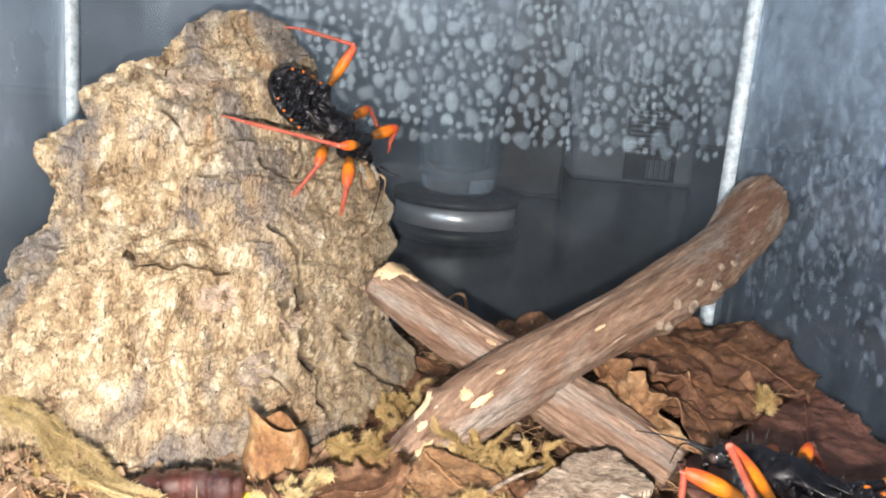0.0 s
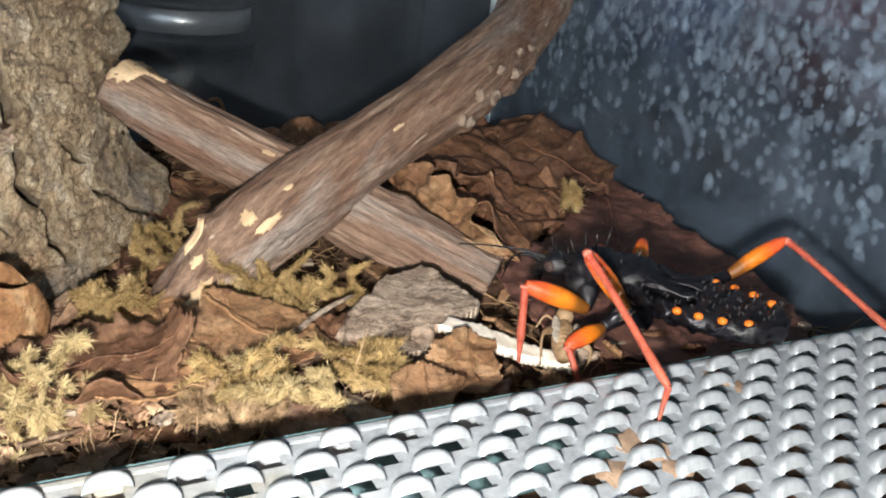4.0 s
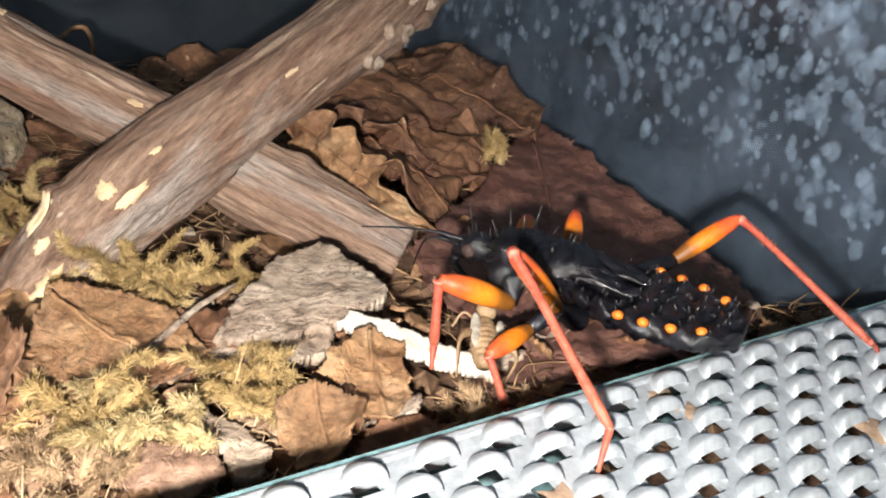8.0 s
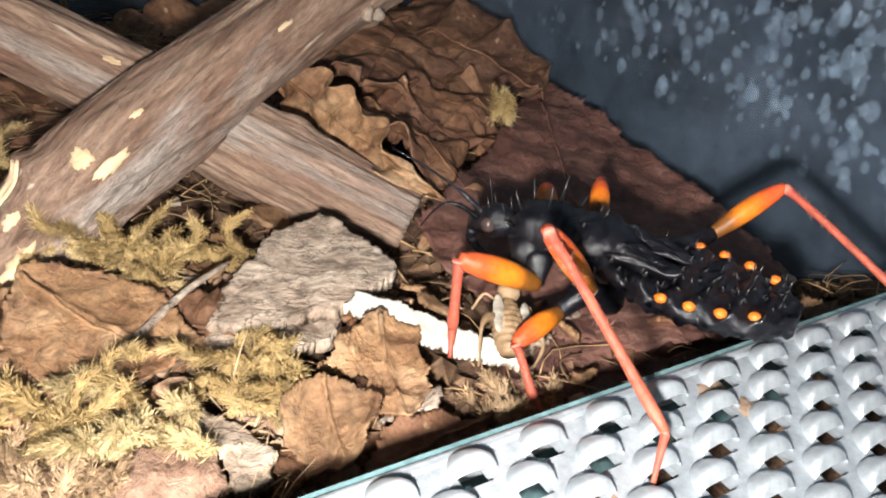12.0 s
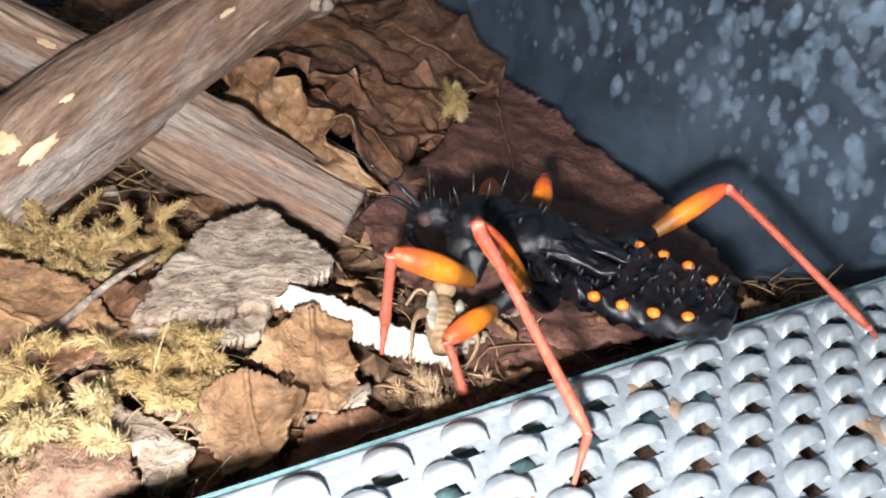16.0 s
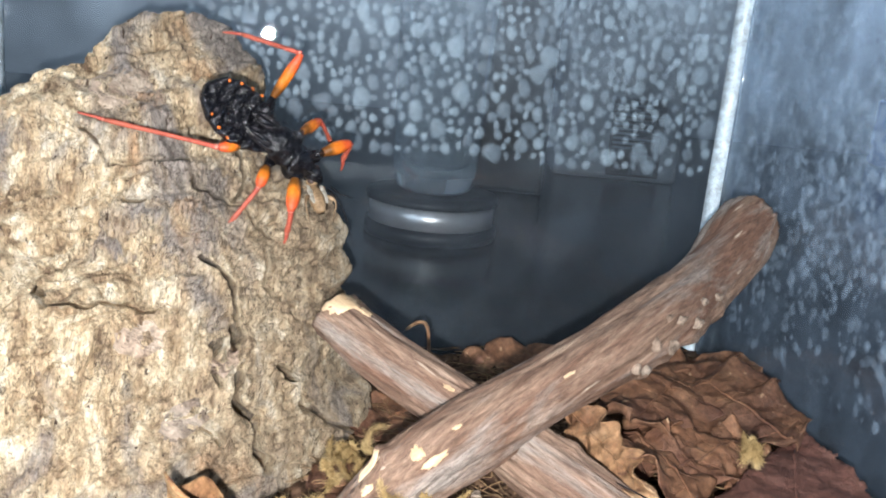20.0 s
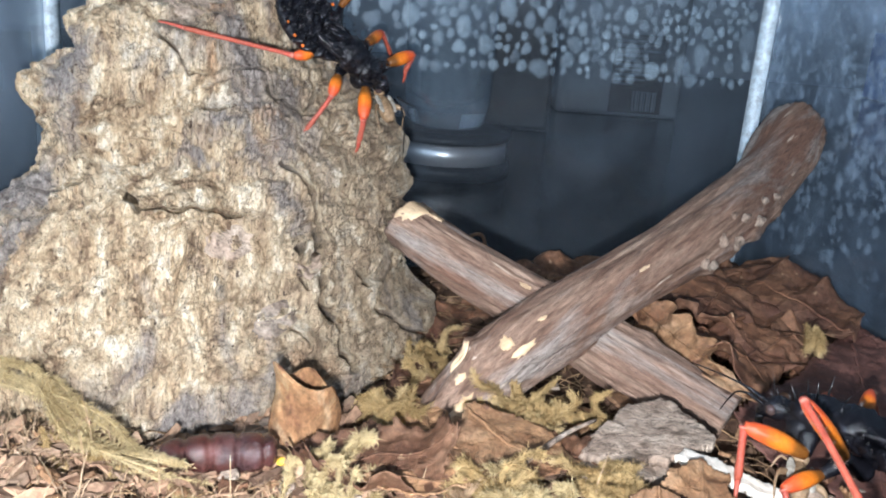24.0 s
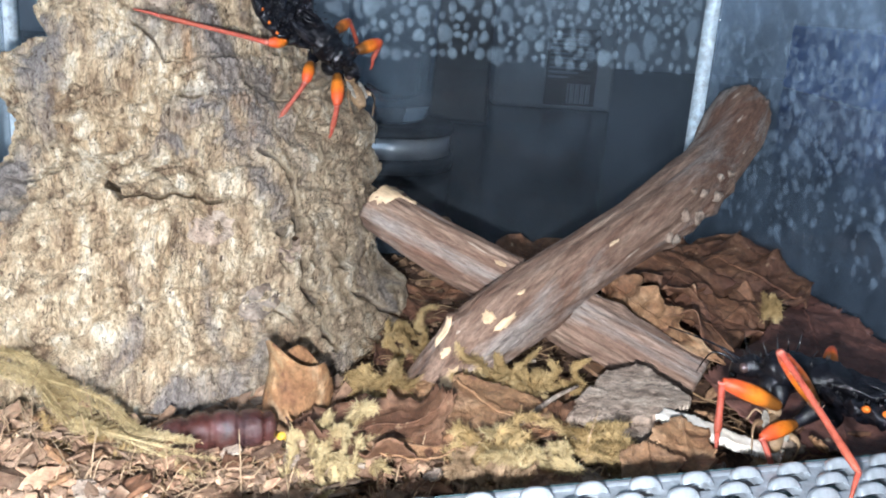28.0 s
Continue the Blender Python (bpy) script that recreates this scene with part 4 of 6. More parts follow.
# ---- sticks ----
def stick(name, label, pts, radii, seed, patches=(), knobs=(), squash=1.0, warts=()):
    P = spline(pts, 150)
    r = np.interp(np.linspace(0, 1, 150), np.linspace(0, 1, len(radii)), radii)
    d = P[-1] - P[0]
    q = Vector(d).to_track_quat("X", "Z").to_matrix().to_4x4()
    root = new(name)
    root.empty_display_size = 0.005
    m = Matrix.Translation(Vector(P[0]) * U) @ q
    root.matrix_world = m
    tagged(root, label, "stick")
    inv = (Matrix.Translation(Vector(P[0])) @ q).inverted()
    P = np.array([tuple(inv @ Vector(p)) for p in P])
    T, N, Bn = frames_along(P)
    sides = 110
    th = np.linspace(0, 2 * np.pi, sides, endpoint=False)

    def surface(i, a, lift=0.0):
        """A point on the stick: i along (0..149), a its angle."""
        i = np.asarray(i, float)
        k = np.clip(i.astype(int), 0, 148)
        f = (i - k)[:, None]
        p, n, b = P[k] * (1 - f) + P[k + 1] * f, N[k] * (1 - f) + N[k + 1] * f, Bn[k] * (1 - f) + Bn[k + 1] * f
        rad = np.interp(i, np.arange(150), r)
        s = p[:, 0]
        w = np.stack([s * 0.5 + seed, np.cos(a) * 1.2, np.sin(a) * 1.2], 1)
        g = np.stack([s * 0.9 + seed, np.cos(a) * 6, np.sin(a) * 6], 1)
        fine = np.stack([s * 1.3 + seed, np.cos(a) * 17, np.sin(a) * 17], 1)
        rad = rad * (1 + 0.10 * fbm(w, 2)) + 0.03 * fbm(g, 3) + 0.014 * fbm(fine, 2)
        for ks, ka, kr, kh in knobs:
            da = np.angle(np.exp(1j * (a - ka)))
            rad = rad + kh * np.exp(-(((i - ks) / 149 * np.linalg.norm(d)) ** 2 + (da * 0.45) ** 2) / kr ** 2)
        rad = rad + lift
        return p + (np.cos(a) * rad)[:, None] * n + squash * (np.sin(a) * rad)[:, None] * b

    ii, aa = np.meshgrid(np.arange(150), th, indexing="ij")
    vs = surface(ii.ravel(), aa.ravel())
    fs = [(i * sides + j, i * sides + (j + 1) % sides, (i + 1) * sides + (j + 1) % sides, (i + 1) * sides + j) for i in range(149) for j in range(sides)]
    # jagged, slightly hollow ends
    for end, row in ((0, 0), (149, 149)):
        out = -T[0] if end == 0 else T[-1]
        k0 = len(vs)
        ring = vs[row * sides:(row + 1) * sides]
        inner = P[end] + (ring - P[end]) * 0.55 + out * 0.05
        rough = (0.06 * np.random.default_rng(seed + end).random(sides))[:, None] * out
        vs[row * sides:(row + 1) * sides] += rough
        vs = np.vstack([vs, inner, [P[end] + out * 0.02]])
        for j in range(sides):
            a, b, c, e = row * sides + j, row * sides + (j + 1) % sides, k0 + (j + 1) % sides, k0 + j
            fs.append((b, a, e, c) if end == 0 else (a, b, c, e))
            fs.append((c, e, k0 + sides) if end == 0 else (e, c, k0 + sides))
    place("wood", Buf().add(vs, fs), M_STICK, root, local=True)
    rng = np.random.default_rng(seed)
    for s0, a0, ls, la in patches:
        n = 22
        an = np.linspace(0, 2 * np.pi, n, endpoint=False)
        wob = 1 + 0.22 * rng.standard_normal(n).clip(-1.2, 1.2)
        vs, fs = [surface(np.array([s0]), np.array([a0]), 0.03)[0]], []
        for ring, lift in ((0.5, 0.03), (0.9, 0.028), (1.0, -0.02)):
            i_ = np.clip(s0 + ring * wob * ls * np.cos(an), 0, 148.9)
            vs += list(surface(i_, a0 + ring * wob * la * np.sin(an), lift))
        fs += [(0, 1 + j, 1 + (j + 1) % n) for j in range(n)]
        for k in (0, 1):
            fs += [(1 + k * n + j, 1 + (k + 1) * n + j, 1 + (k + 1) * n + (j + 1) % n, 1 + k * n + (j + 1) % n) for j in range(n)]
        place("peeled_patch", Buf().add(vs, fs), M_PEEL, root, "bare pale wood where bark has peeled", local=True)
    for s0, a0, r0 in warts:
        c0 = surface(np.array([s0]), np.array([a0]), 0.01)[0]
        v, f = ball(c0, (r0 * 1.2, r0, r0), 10, 7)
        v = np.array(v) + 0.5 * r0 * (np.array(v) - c0) / r0 * fbm(np.array(v) * 14 + seed, 3)[:, None]
        place("wart", Buf().add(v, f), M_GREYBARK, root, "pale wart on the bark", local=True)
    return root


stick("stick", "weathered brown stick with peeled pale patches, propped across another stick",
      [(-0.55, 11.5, 2.15), (0.2, 12.05, 2.9), (0.8, 12.44, 3.34), (2.21, 13.4, 3.98), (3.84, 14.65, 4.64), (5.24, 16.4, 5.14), (5.85, 17.3, 5.52), (6.3, 18.0, 5.86)],
      [0.42, 0.50, 0.53, 0.52, 0.52, 0.56, 0.60, 0.55], 5,
      patches=[(12, 5.6, 4.5, 0.28), (35, 5.2, 2.4, 0.2), (38, 5.6, 4.2, 0.11), (46, 5.2, 1.0, 0.06), (66, 5.5, 1.2, 0.05), (22, 4.5, 4.5, 0.15), (17, 5.0, 1.6, 0.08)],
      knobs=[(84, 0.5, 0.13, 0.1), (89, 0.3, 0.12, 0.12), (80, 0.7, 0.1, 0.1), (93, 0.6, 0.15, 0.12), (98, 0.4, 0.12, 0.1), (27, 4.4, 0.2, 0.12)],
      warts=[(77, 0.1, 0.07), (81, -0.3, 0.08), (84, 0.05, 0.10), (87, -0.45, 0.07), (90, -0.1, 0.09), (93, -0.5, 0.07), (85, -0.7, 0.06), (79, 0.3, 0.07), (97, -0.3, 0.06)])
stick("stick", "reddish-brown weathered stick with a broken pale end, lying under another stick",
      [(-1.0, 14.95, 4.28), (-0.3, 14.4, 3.97), (0.6, 13.9, 3.66), (1.5, 13.4, 3.34), (2.5, 12.75, 2.98), (3.65, 12.05, 2.6)],
      [0.44, 0.45, 0.45, 0.45, 0.45, 0.43], 8,
      patches=[(5, 5.1, 9, 0.75), (16, 4.7, 5, 0.25), (100, 5.2, 7, 0.1), (92, 5.6, 4, 0.08), (70, 5.4, 3, 0.08)], knobs=[(118, 4.4, 0.15, 0.07)])


# ---- steel vent ledge ----
def ledge():
    t = thing("vent_ledge", tk(LEFT / 2, (FRONT + LEDGE) / 2, LEDGE_Z), "perforated galvanised steel vent ledge with raised louvres, stained in places", "vent", kind="structure")
    du, dv = 0.53 / 8, 0.225 / 4
    n, m = int(14.4 / du), 52
    a0, b0 = LEFT + 0.05, LEDGE - 0.08
    vs = [tk(a0 + i * du, b0 - j * dv, LEDGE_Z) for j in range(m + 1) for i in range(n + 1)]
    low = [tk(a0 + i * du, b0 - j * dv, LEDGE_Z - 0.05) for j in range(m + 1) for i in range(n + 1)]
    k0 = len(vs)
    holes, spots = set(), []
    for r in range(m // 4):
        for c in range(n // 8 + 1):
            i, j = c * 8 + (4 if r % 2 else 0), r * 4 + 1
            if i + 3 <= n:
                holes |= {(i + p, j + q) for p in range(3) for q in range(3)}
                spots.append((a0 + (i + 1.5) * du, b0 - (j + 2) * dv))
    w = n + 1
    fs = []
    for j in range(m):
        for i in range(n):
            if (i, j) in holes:
                q = [j * w + i, j * w + i + 1, (j + 1) * w + i + 1, (j + 1) * w + i]
                continue
            fs.append((j * w + i, (j + 1) * w + i, (j + 1) * w + i + 1, j * w + i + 1))
            fs.append((k0 + j * w + i, k0 + j * w + i + 1, k0 + (j + 1) * w + i + 1, k0 + (j + 1) * w + i))
    place("sheet", Buf().add(vs + low, fs), M_METAL, t, smooth=False)
    tank_box("rolled_edge", LEFT + 0.02, LEDGE - 0.1, LEDGE_Z - 0.22, -0.02, LEDGE, LEDGE_Z + 0.012, M_METAL, t, "folded steel edge", bevel=0.03)
    tank_box("glass_strip", LEFT + 0.02, LEDGE + 0.003, LEDGE_Z - 1.1, -0.02, LEDGE + 0.05, LEDGE_Z - 0.02, M_STRIP, t, "greenish glass strip")
    # one louvre: a hood that opens towards the front
    vs, fs = [], []
    nu, nv = 12, 9
    for k in range(nv + 1):
        s = k / nv
        for j in range(nu + 1):
            an = math.pi * j / nu
            wd, ht = 0.165 * math.cos(s * math.pi / 2) ** 0.5, (0.06 + 0.085 * math.sin(min(1, 2.6 * s) * math.pi / 2)) * math.cos(s * math.pi / 2) ** 0.6
            vs.append((wd * math.cos(an), 0.2 * s, ht * math.sin(an) ** 0.6))
    for k in range(nv):
        for j in range(nu):
            fs.append((k * (nu + 1) + j, k * (nu + 1) + j + 1, (k + 1) * (nu + 1) + j + 1, (k + 1) * (nu + 1) + j))
    one, count, far = None, 0, Buf()
    turn = TANK.to_3x3().to_4x4()
    for a, b in sorted(spots, key=lambda s: abs(s[0] + 4.5) * 0.3 + abs(s[1] - LEDGE)):
        p = Vector(tk(a, b, LEDGE_Z + 0.001)) - Vector(t["base"])
        count += 1
        if count > 300:
            far.add(moved(vs, Matrix.Translation(Vector(tk(a, b, LEDGE_Z + 0.001))) @ turn), fs)
            continue
        if one is None:
            one = place("louvre", Buf().add(vs, fs), M_METAL, t, local=True)
            ob = one
        else:
            ob = new("louvre", one.data)
            ob.parent = t
        ob.matrix_local = Matrix.Translation(p * U) @ turn
    tagged(place("louvre_rest", far, M_METAL, t), kind="stuff")
    rng = np.random.default_rng(4)
    for k, (x, y, r) in enumerate(((4.35, 7.95, 0.16), (4.5, 7.75, 0.13), (6.2, 6.9, 0.3), (5.9, 7.3, 0.22), (6.5, 7.3, 0.16), (3.1, 7.05, 0.25), (2.75, 6.8, 0.2), (3.3, 6.75, 0.14))):
        n_ = 14
        an = np.linspace(0, 6.283, n_, endpoint=False)
        rad = 0.8 * r * (1 + 0.3 * rng.standard_normal(n_).clip(-1, 1))
        top = [(x, y, LEDGE_Z + 0.022)] + [(x + 0.6 * q * math.cos(s), y + 0.6 * q * math.sin(s), LEDGE_Z + 0.018) for s, q in zip(an, rad)] + [(x + q * math.cos(s), y + q * math.sin(s), LEDGE_Z + 0.001) for s, q in zip(an, rad)]
        fs = [(0, 1 + j, 1 + (j + 1) % n_) for j in range(n_)] + [(1 + j, 1 + n_ + j, 1 + n_ + (j + 1) % n_, 1 + (j + 1) % n_) for j in range(n_)]
        ob = place("debris_crumb", Buf().add(top, fs), M_RUST, base=(x, y, LEDGE_Z))
        tagged(ob, "tan crumb of dried debris on the steel ledge", "debris", "crumbs on the ledge")


# ---- leaves ----
def leaf(name, label, mat, m, L, W, lobes=0, lobe_depth=0.3, curl=0.0, bend=0.0, wave=0.1, seed=0, tip=0.8, rib=True, fold=0.0, group=""):
    """A dry leaf in its own space: x along the rib, y across, z up. curl rolls the sides up, bend arches it lengthwise."""
    nu, nv = 90, 41
    u = np.linspace(0, 1, nu)
    v = np.linspace(-1, 1, nv)
    rng = np.random.default_rng(seed)
    w = W * np.sin(np.pi * np.clip(u, 0.001, 0.999) ** tip) ** 0.75
    ph = rng.random() * 6
    uj = u + 0.05 * vnoise(np.stack([u * 4 + seed, u * 0, u * 0], 1))
    lobe_depth = 0.75 * lobe_depth
    lobe = (0.5 + 0.5 * np.cos(2 * np.pi * lobes * uj + ph)) * (0.6 + 0.4 * vnoise(np.stack([u * 5, u * 0 + 3, u * 0 + seed], 1))) if lobes else 0 * u
    w = w * (1 - lobe_depth * lobe) * (1 + 0.09 * fbm(np.stack([u * 18, u * 0, u * 0 + seed], 1), 3))
    uu, vv = np.meshgrid(u, v, indexing="ij")
    yy = vv * w[:, None]
    xx = L * (uu - 0.5) + 0.10 * L * np.abs(vv) * (lobe[:, None] - 0.5 if lobes else 0) * 0.5
    p = np.stack([xx.ravel() * 1.1 + seed * 7, yy.ravel() * 1.1, yy.ravel() * 0], 1)
    zz = wave * fbm(p, 3).reshape(xx.shape) * (0.35 + np.abs(vv)) + 0.12 * wave * fbm(p * 5, 2).reshape(xx.shape)
    zz += wave * 0.55 * np.abs(vv) ** 2 * np.sin(2 * np.pi * (lobes or 3) * uu + ph + 1.2 + vv)
    zz += fold * np.abs(yy)
    zz += wave * (0.25 * fbm(p * 2.3 + 5, 3).reshape(xx.shape) + 0.5 * np.abs(vv) ** 3 * fbm(np.stack([uu.ravel() * 9 + seed, vv.ravel(), vv.ravel() * 0], 1), 3).reshape(xx.shape))
    zz += 0.012 * np.cos(2 * np.pi * (uu * 7 - 1.6 * np.abs(vv)))
    if curl:
        a = yy * curl
        yy, zz = np.sin(a) / curl + 0 * yy - zz * np.sin(a), zz * np.cos(a) + (1 - np.cos(a)) / curl
    if bend:
        a = xx * bend
        xx, zz = np.sin(a) / bend - zz * np.sin(a), zz * np.cos(a) - (1 - np.cos(a)) / bend
    vs = np.stack([xx, yy, zz], -1).reshape(-1, 3)
    fs = [(i * nv + j, (i + 1) * nv + j, (i + 1) * nv + j + 1, i * nv + j + 1) for i in range(nu - 1) for j in range(nv - 1)]
    root = new(name)
    root.empty_display_size = 0.005
    root.matrix_world = Matrix.Translation(m.translation * U) @ m.to_3x3().to_4x4()
    tagged(root, label, "leaf", group)
    ob = place("blade", Buf().add(vs, fs), mat, root, local=True)
    mod = ob.modifiers.new("thickness", "SOLIDIFY")
    mod.thickness = 0.02 * U
    if rib:
        k = nv // 2
        line = vs.reshape(nu, nv, 3)[:, k]
        line = line[2:-1] + np.array([0, 0, 0.012])
        place("rib", Buf().add(*tube(line[::3], np.linspace(0.024, 0.006, len(line[::3])), 6)), mat, root, local=True)
        for s in range(10, nu - 16, 13):
            for sg in (-1, 1):
                idx = [(min(nu - 1, s + q), k + sg * int(q * 2.4)) for q in range(0, 7)]
                place("vein", Buf().add(*tube([vs.reshape(nu, nv, 3)[a, b] + np.array([0, 0, 0.004]) for a, b in idx], np.linspace(0.01, 0.004, 7), 4)), mat, root, local=True)
    return root


def moss(label, centre, spread, n, seed, length=1.0, rise=0.12, mat=None, along=None):
    """A clump of dry moss: creeping stems thickly set with hair-fine leaves. along lays the stems side by side on one line."""
    rng = np.random.default_rng(seed)
    buf = Buf()
    for _ in range(n if along is not None else int(1.5 * n)):
        if along is not None:
            P = spline(np.array(along) + np.array([0.2, 0.2, 0.12]) * rng.standard_normal((len(along), 3)), 60)
        else:
            x, y = centre[0] + spread[0] * rng.standard_normal() * 0.5, centre[1] + spread[1] * rng.standard_normal() * 0.5
            L = length * (0.4 + 0.6 * rng.random())
            pts, hh = [], rng.random() * 6.283
            z = centre[2] + rise * (rng.random() - 0.2) * 1.5
            for k in range(6):
                pts.append((x, y, z))
                hh += 0.95 * rng.standard_normal()
                x, y = x + L / 5 * math.cos(hh), y + L / 5 * math.sin(hh)
                z += rise * 0.6 * rng.standard_normal()
            P = spline(pts, 26)
        T, N, Bn = frames_along(P)
        buf.add(*tube(P[::3], 0.012, 4))
        fat = 0.7 + 0.4 * rng.random()
        for k in range(len(P)):
            taper = 0.5 + 0.5 * math.sin(math.pi * (0.1 + 0.85 * k / len(P)))
            for _q in range(70 if along is None else 40):
                a = rng.random() * 6.283
                d = math.cos(a) * N[k] + math.sin(a) * Bn[k] + (0.1 + 0.6 * rng.random()) * T[k] + 0.25 * rng.standard_normal(3)
                d = d / np.linalg.norm(d)
                sd = np.cross(d, T[k])
                sd = sd / (np.linalg.norm(sd) + 1e-9)
                s, wd = fat * taper * (0.03 + 0.10 * rng.random() ** 1.6), 0.003 + 0.004 * rng.random()
                p = P[k] + T[k] * 0.05 * rng.standard_normal() + 0.012 * rng.standard_normal(3)
                buf.add([p - sd * wd * 0.5, p + d * s * 0.5 - sd * wd, p + d * s + T[k] * 0.02, p + d * s * 0.5 + sd * wd], [(0, 1, 2, 3)])
    ob = place("moss_clump", buf, mat or M_MOSS, base=centre)
    return tagged(ob, label, "moss", kind="stuff")


def at(x, y, z, yaw=0, tilt=0, roll=0):
    return Matrix.Translation((x, y, z)) @ Euler((radians(roll), radians(tilt), radians(yaw))).to_matrix().to_4x4()


def torn_sheet(name, label, mat, outline, z, seed, thick=0.03, tilt=(0, 0), crumple=0.08, curl=0.08, rib=None, category="leaf", strata=0.0, turn=0.0, group="", cells=64, ragged=0.05):
    """A torn, crumpled sheet: a fine grid cut to a ragged outline (world x, y), its rim curling up. strata lays fine ridges at the angle turn."""
    P = np.array(outline, float)
    lo, hi = P.min(0) - 0.05, P.max(0) + 0.05
    step = max(hi - lo) / cells
    nx, ny = int((hi[0] - lo[0]) / step) + 1, int((hi[1] - lo[1]) / step) + 1
    gx, gy = np.meshgrid(lo[0] + step * np.arange(nx), lo[1] + step * np.arange(ny), indexing="ij")
    rng = np.random.default_rng(seed)
    gx, gy = gx + 0.25 * step * rng.standard_normal(gx.shape).clip(-1, 1), gy + 0.25 * step * rng.standard_normal(gx.shape).clip(-1, 1)
    inside = np.zeros(gx.shape, bool)
    for (x0, y0), (x1, y1) in zip(P, np.roll(P, -1, 0)):
        inside ^= ((y0 > gy) != (y1 > gy)) & (gx < (x1 - x0) * (gy - y0) / (y1 - y0 + 1e-9) + x0)
    d = dist_to_line(gx, gy, [tuple(p) for p in P] + [tuple(P[0])])
    n3 = lambda k, o: np.stack([gx.ravel() * k + o + seed, gy.ravel() * k, gx.ravel() * 0 + o], 1)
    sd = np.where(inside, d, -d) + ragged * fbm(n3(5.0, 1.0), 3, 0.6).reshape(gx.shape)
    c = P.mean(0)
    big = fbm(n3(1.3, 5.0), 3).reshape(gx.shape)
    folds = 1 - np.abs(fbm(n3(2.2, 9.0), 2)).reshape(gx.shape) * 2
    h = z + (gx - c[0]) * tilt[0] + (gy - c[1]) * tilt[1] + crumple * (big + 0.45 * folds) + 0.12 * crumple * fbm(n3(9.0, 2.0), 2).reshape(gx.shape) + curl * np.exp(-np.clip(sd, 0, 9) / 0.14) * (0.3 + np.clip(big + 0.3, 0, 1.2))
    if strata:
        w = gx * math.cos(turn) + gy * math.sin(turn) + 0.12 * big
        h = h + strata * (vnoise(np.stack([w.ravel() * 16, w.ravel() * 0 + seed, (gy - gx).ravel() * 0.7], 1)).reshape(gx.shape) + 0.6 * np.floor(3 * vnoise(np.stack([w.ravel() * 4, w.ravel() * 0, (gy - gx).ravel() * 0.4], 1)).reshape(gx.shape)))
    if rib:
        a, b = np.array(rib[0][:2]), np.array(rib[-1][:2])
        u = (b - a) / np.linalg.norm(b - a)
        along, across = (gx - a[0]) * u[0] + (gy - a[1]) * u[1], np.abs((gx - a[0]) * u[1] - (gy - a[1]) * u[0])
        h = h + 0.035 * np.exp(-(across / 0.03) ** 2) + 0.02 * np.clip(np.cos(2 * math.pi * (along - 0.7 * across) / 0.26), 0.75, 1) * np.exp(-across / 0.5) - 0.015
    ids, vs, fs = {}, [], []
    for p in range(nx - 1):
        for q in range(ny - 1):
            four = [(p, q), (p + 1, q), (p + 1, q + 1), (p, q + 1)]
            if min(sd[k] for k in four) > 0:
                for k in four:
                    if k not in ids:
                        ids[k] = len(vs)
                        vs.append((gx[k], gy[k], h[k]))
                fs.append(tuple(ids[k] for k in four))
    ob = place(name, Buf().add(vs, fs), mat, base=(c[0], c[1], z))
    mod = ob.modifiers.new("thickness", "SOLIDIFY")
    mod.thickness, mod.offset = thick * U, -1
    if rib:
        line = spline([(p[0], p[1], 0.0) for p in rib], 40)
        near = [np.unravel_index(np.argmin((gx - p[0]) ** 2 + (gy - p[1]) ** 2), gx.shape) for p in line]
        line = [(p[0], p[1], h[k] + 0.004) for p, k in zip(line, near) if sd[k] > 0.03]
        if len(line) > 6:
            place("midrib", Buf().add(*tube(np.array(line), np.linspace(0.024, 0.008, len(line)), 5)), mat, ob)
    return tagged(ob, label, category, group)


def flat_leaf(label, mat, outline, z, seed, rib, tilt=(0, 0), rough=0.05, ragged=0.05, cells=64, curl=0.10):
    return torn_sheet("beech_leaf", label, mat, outline, z, seed, 0.02, tilt, 1.3 * rough, curl, rib, ragged=ragged, cells=cells)


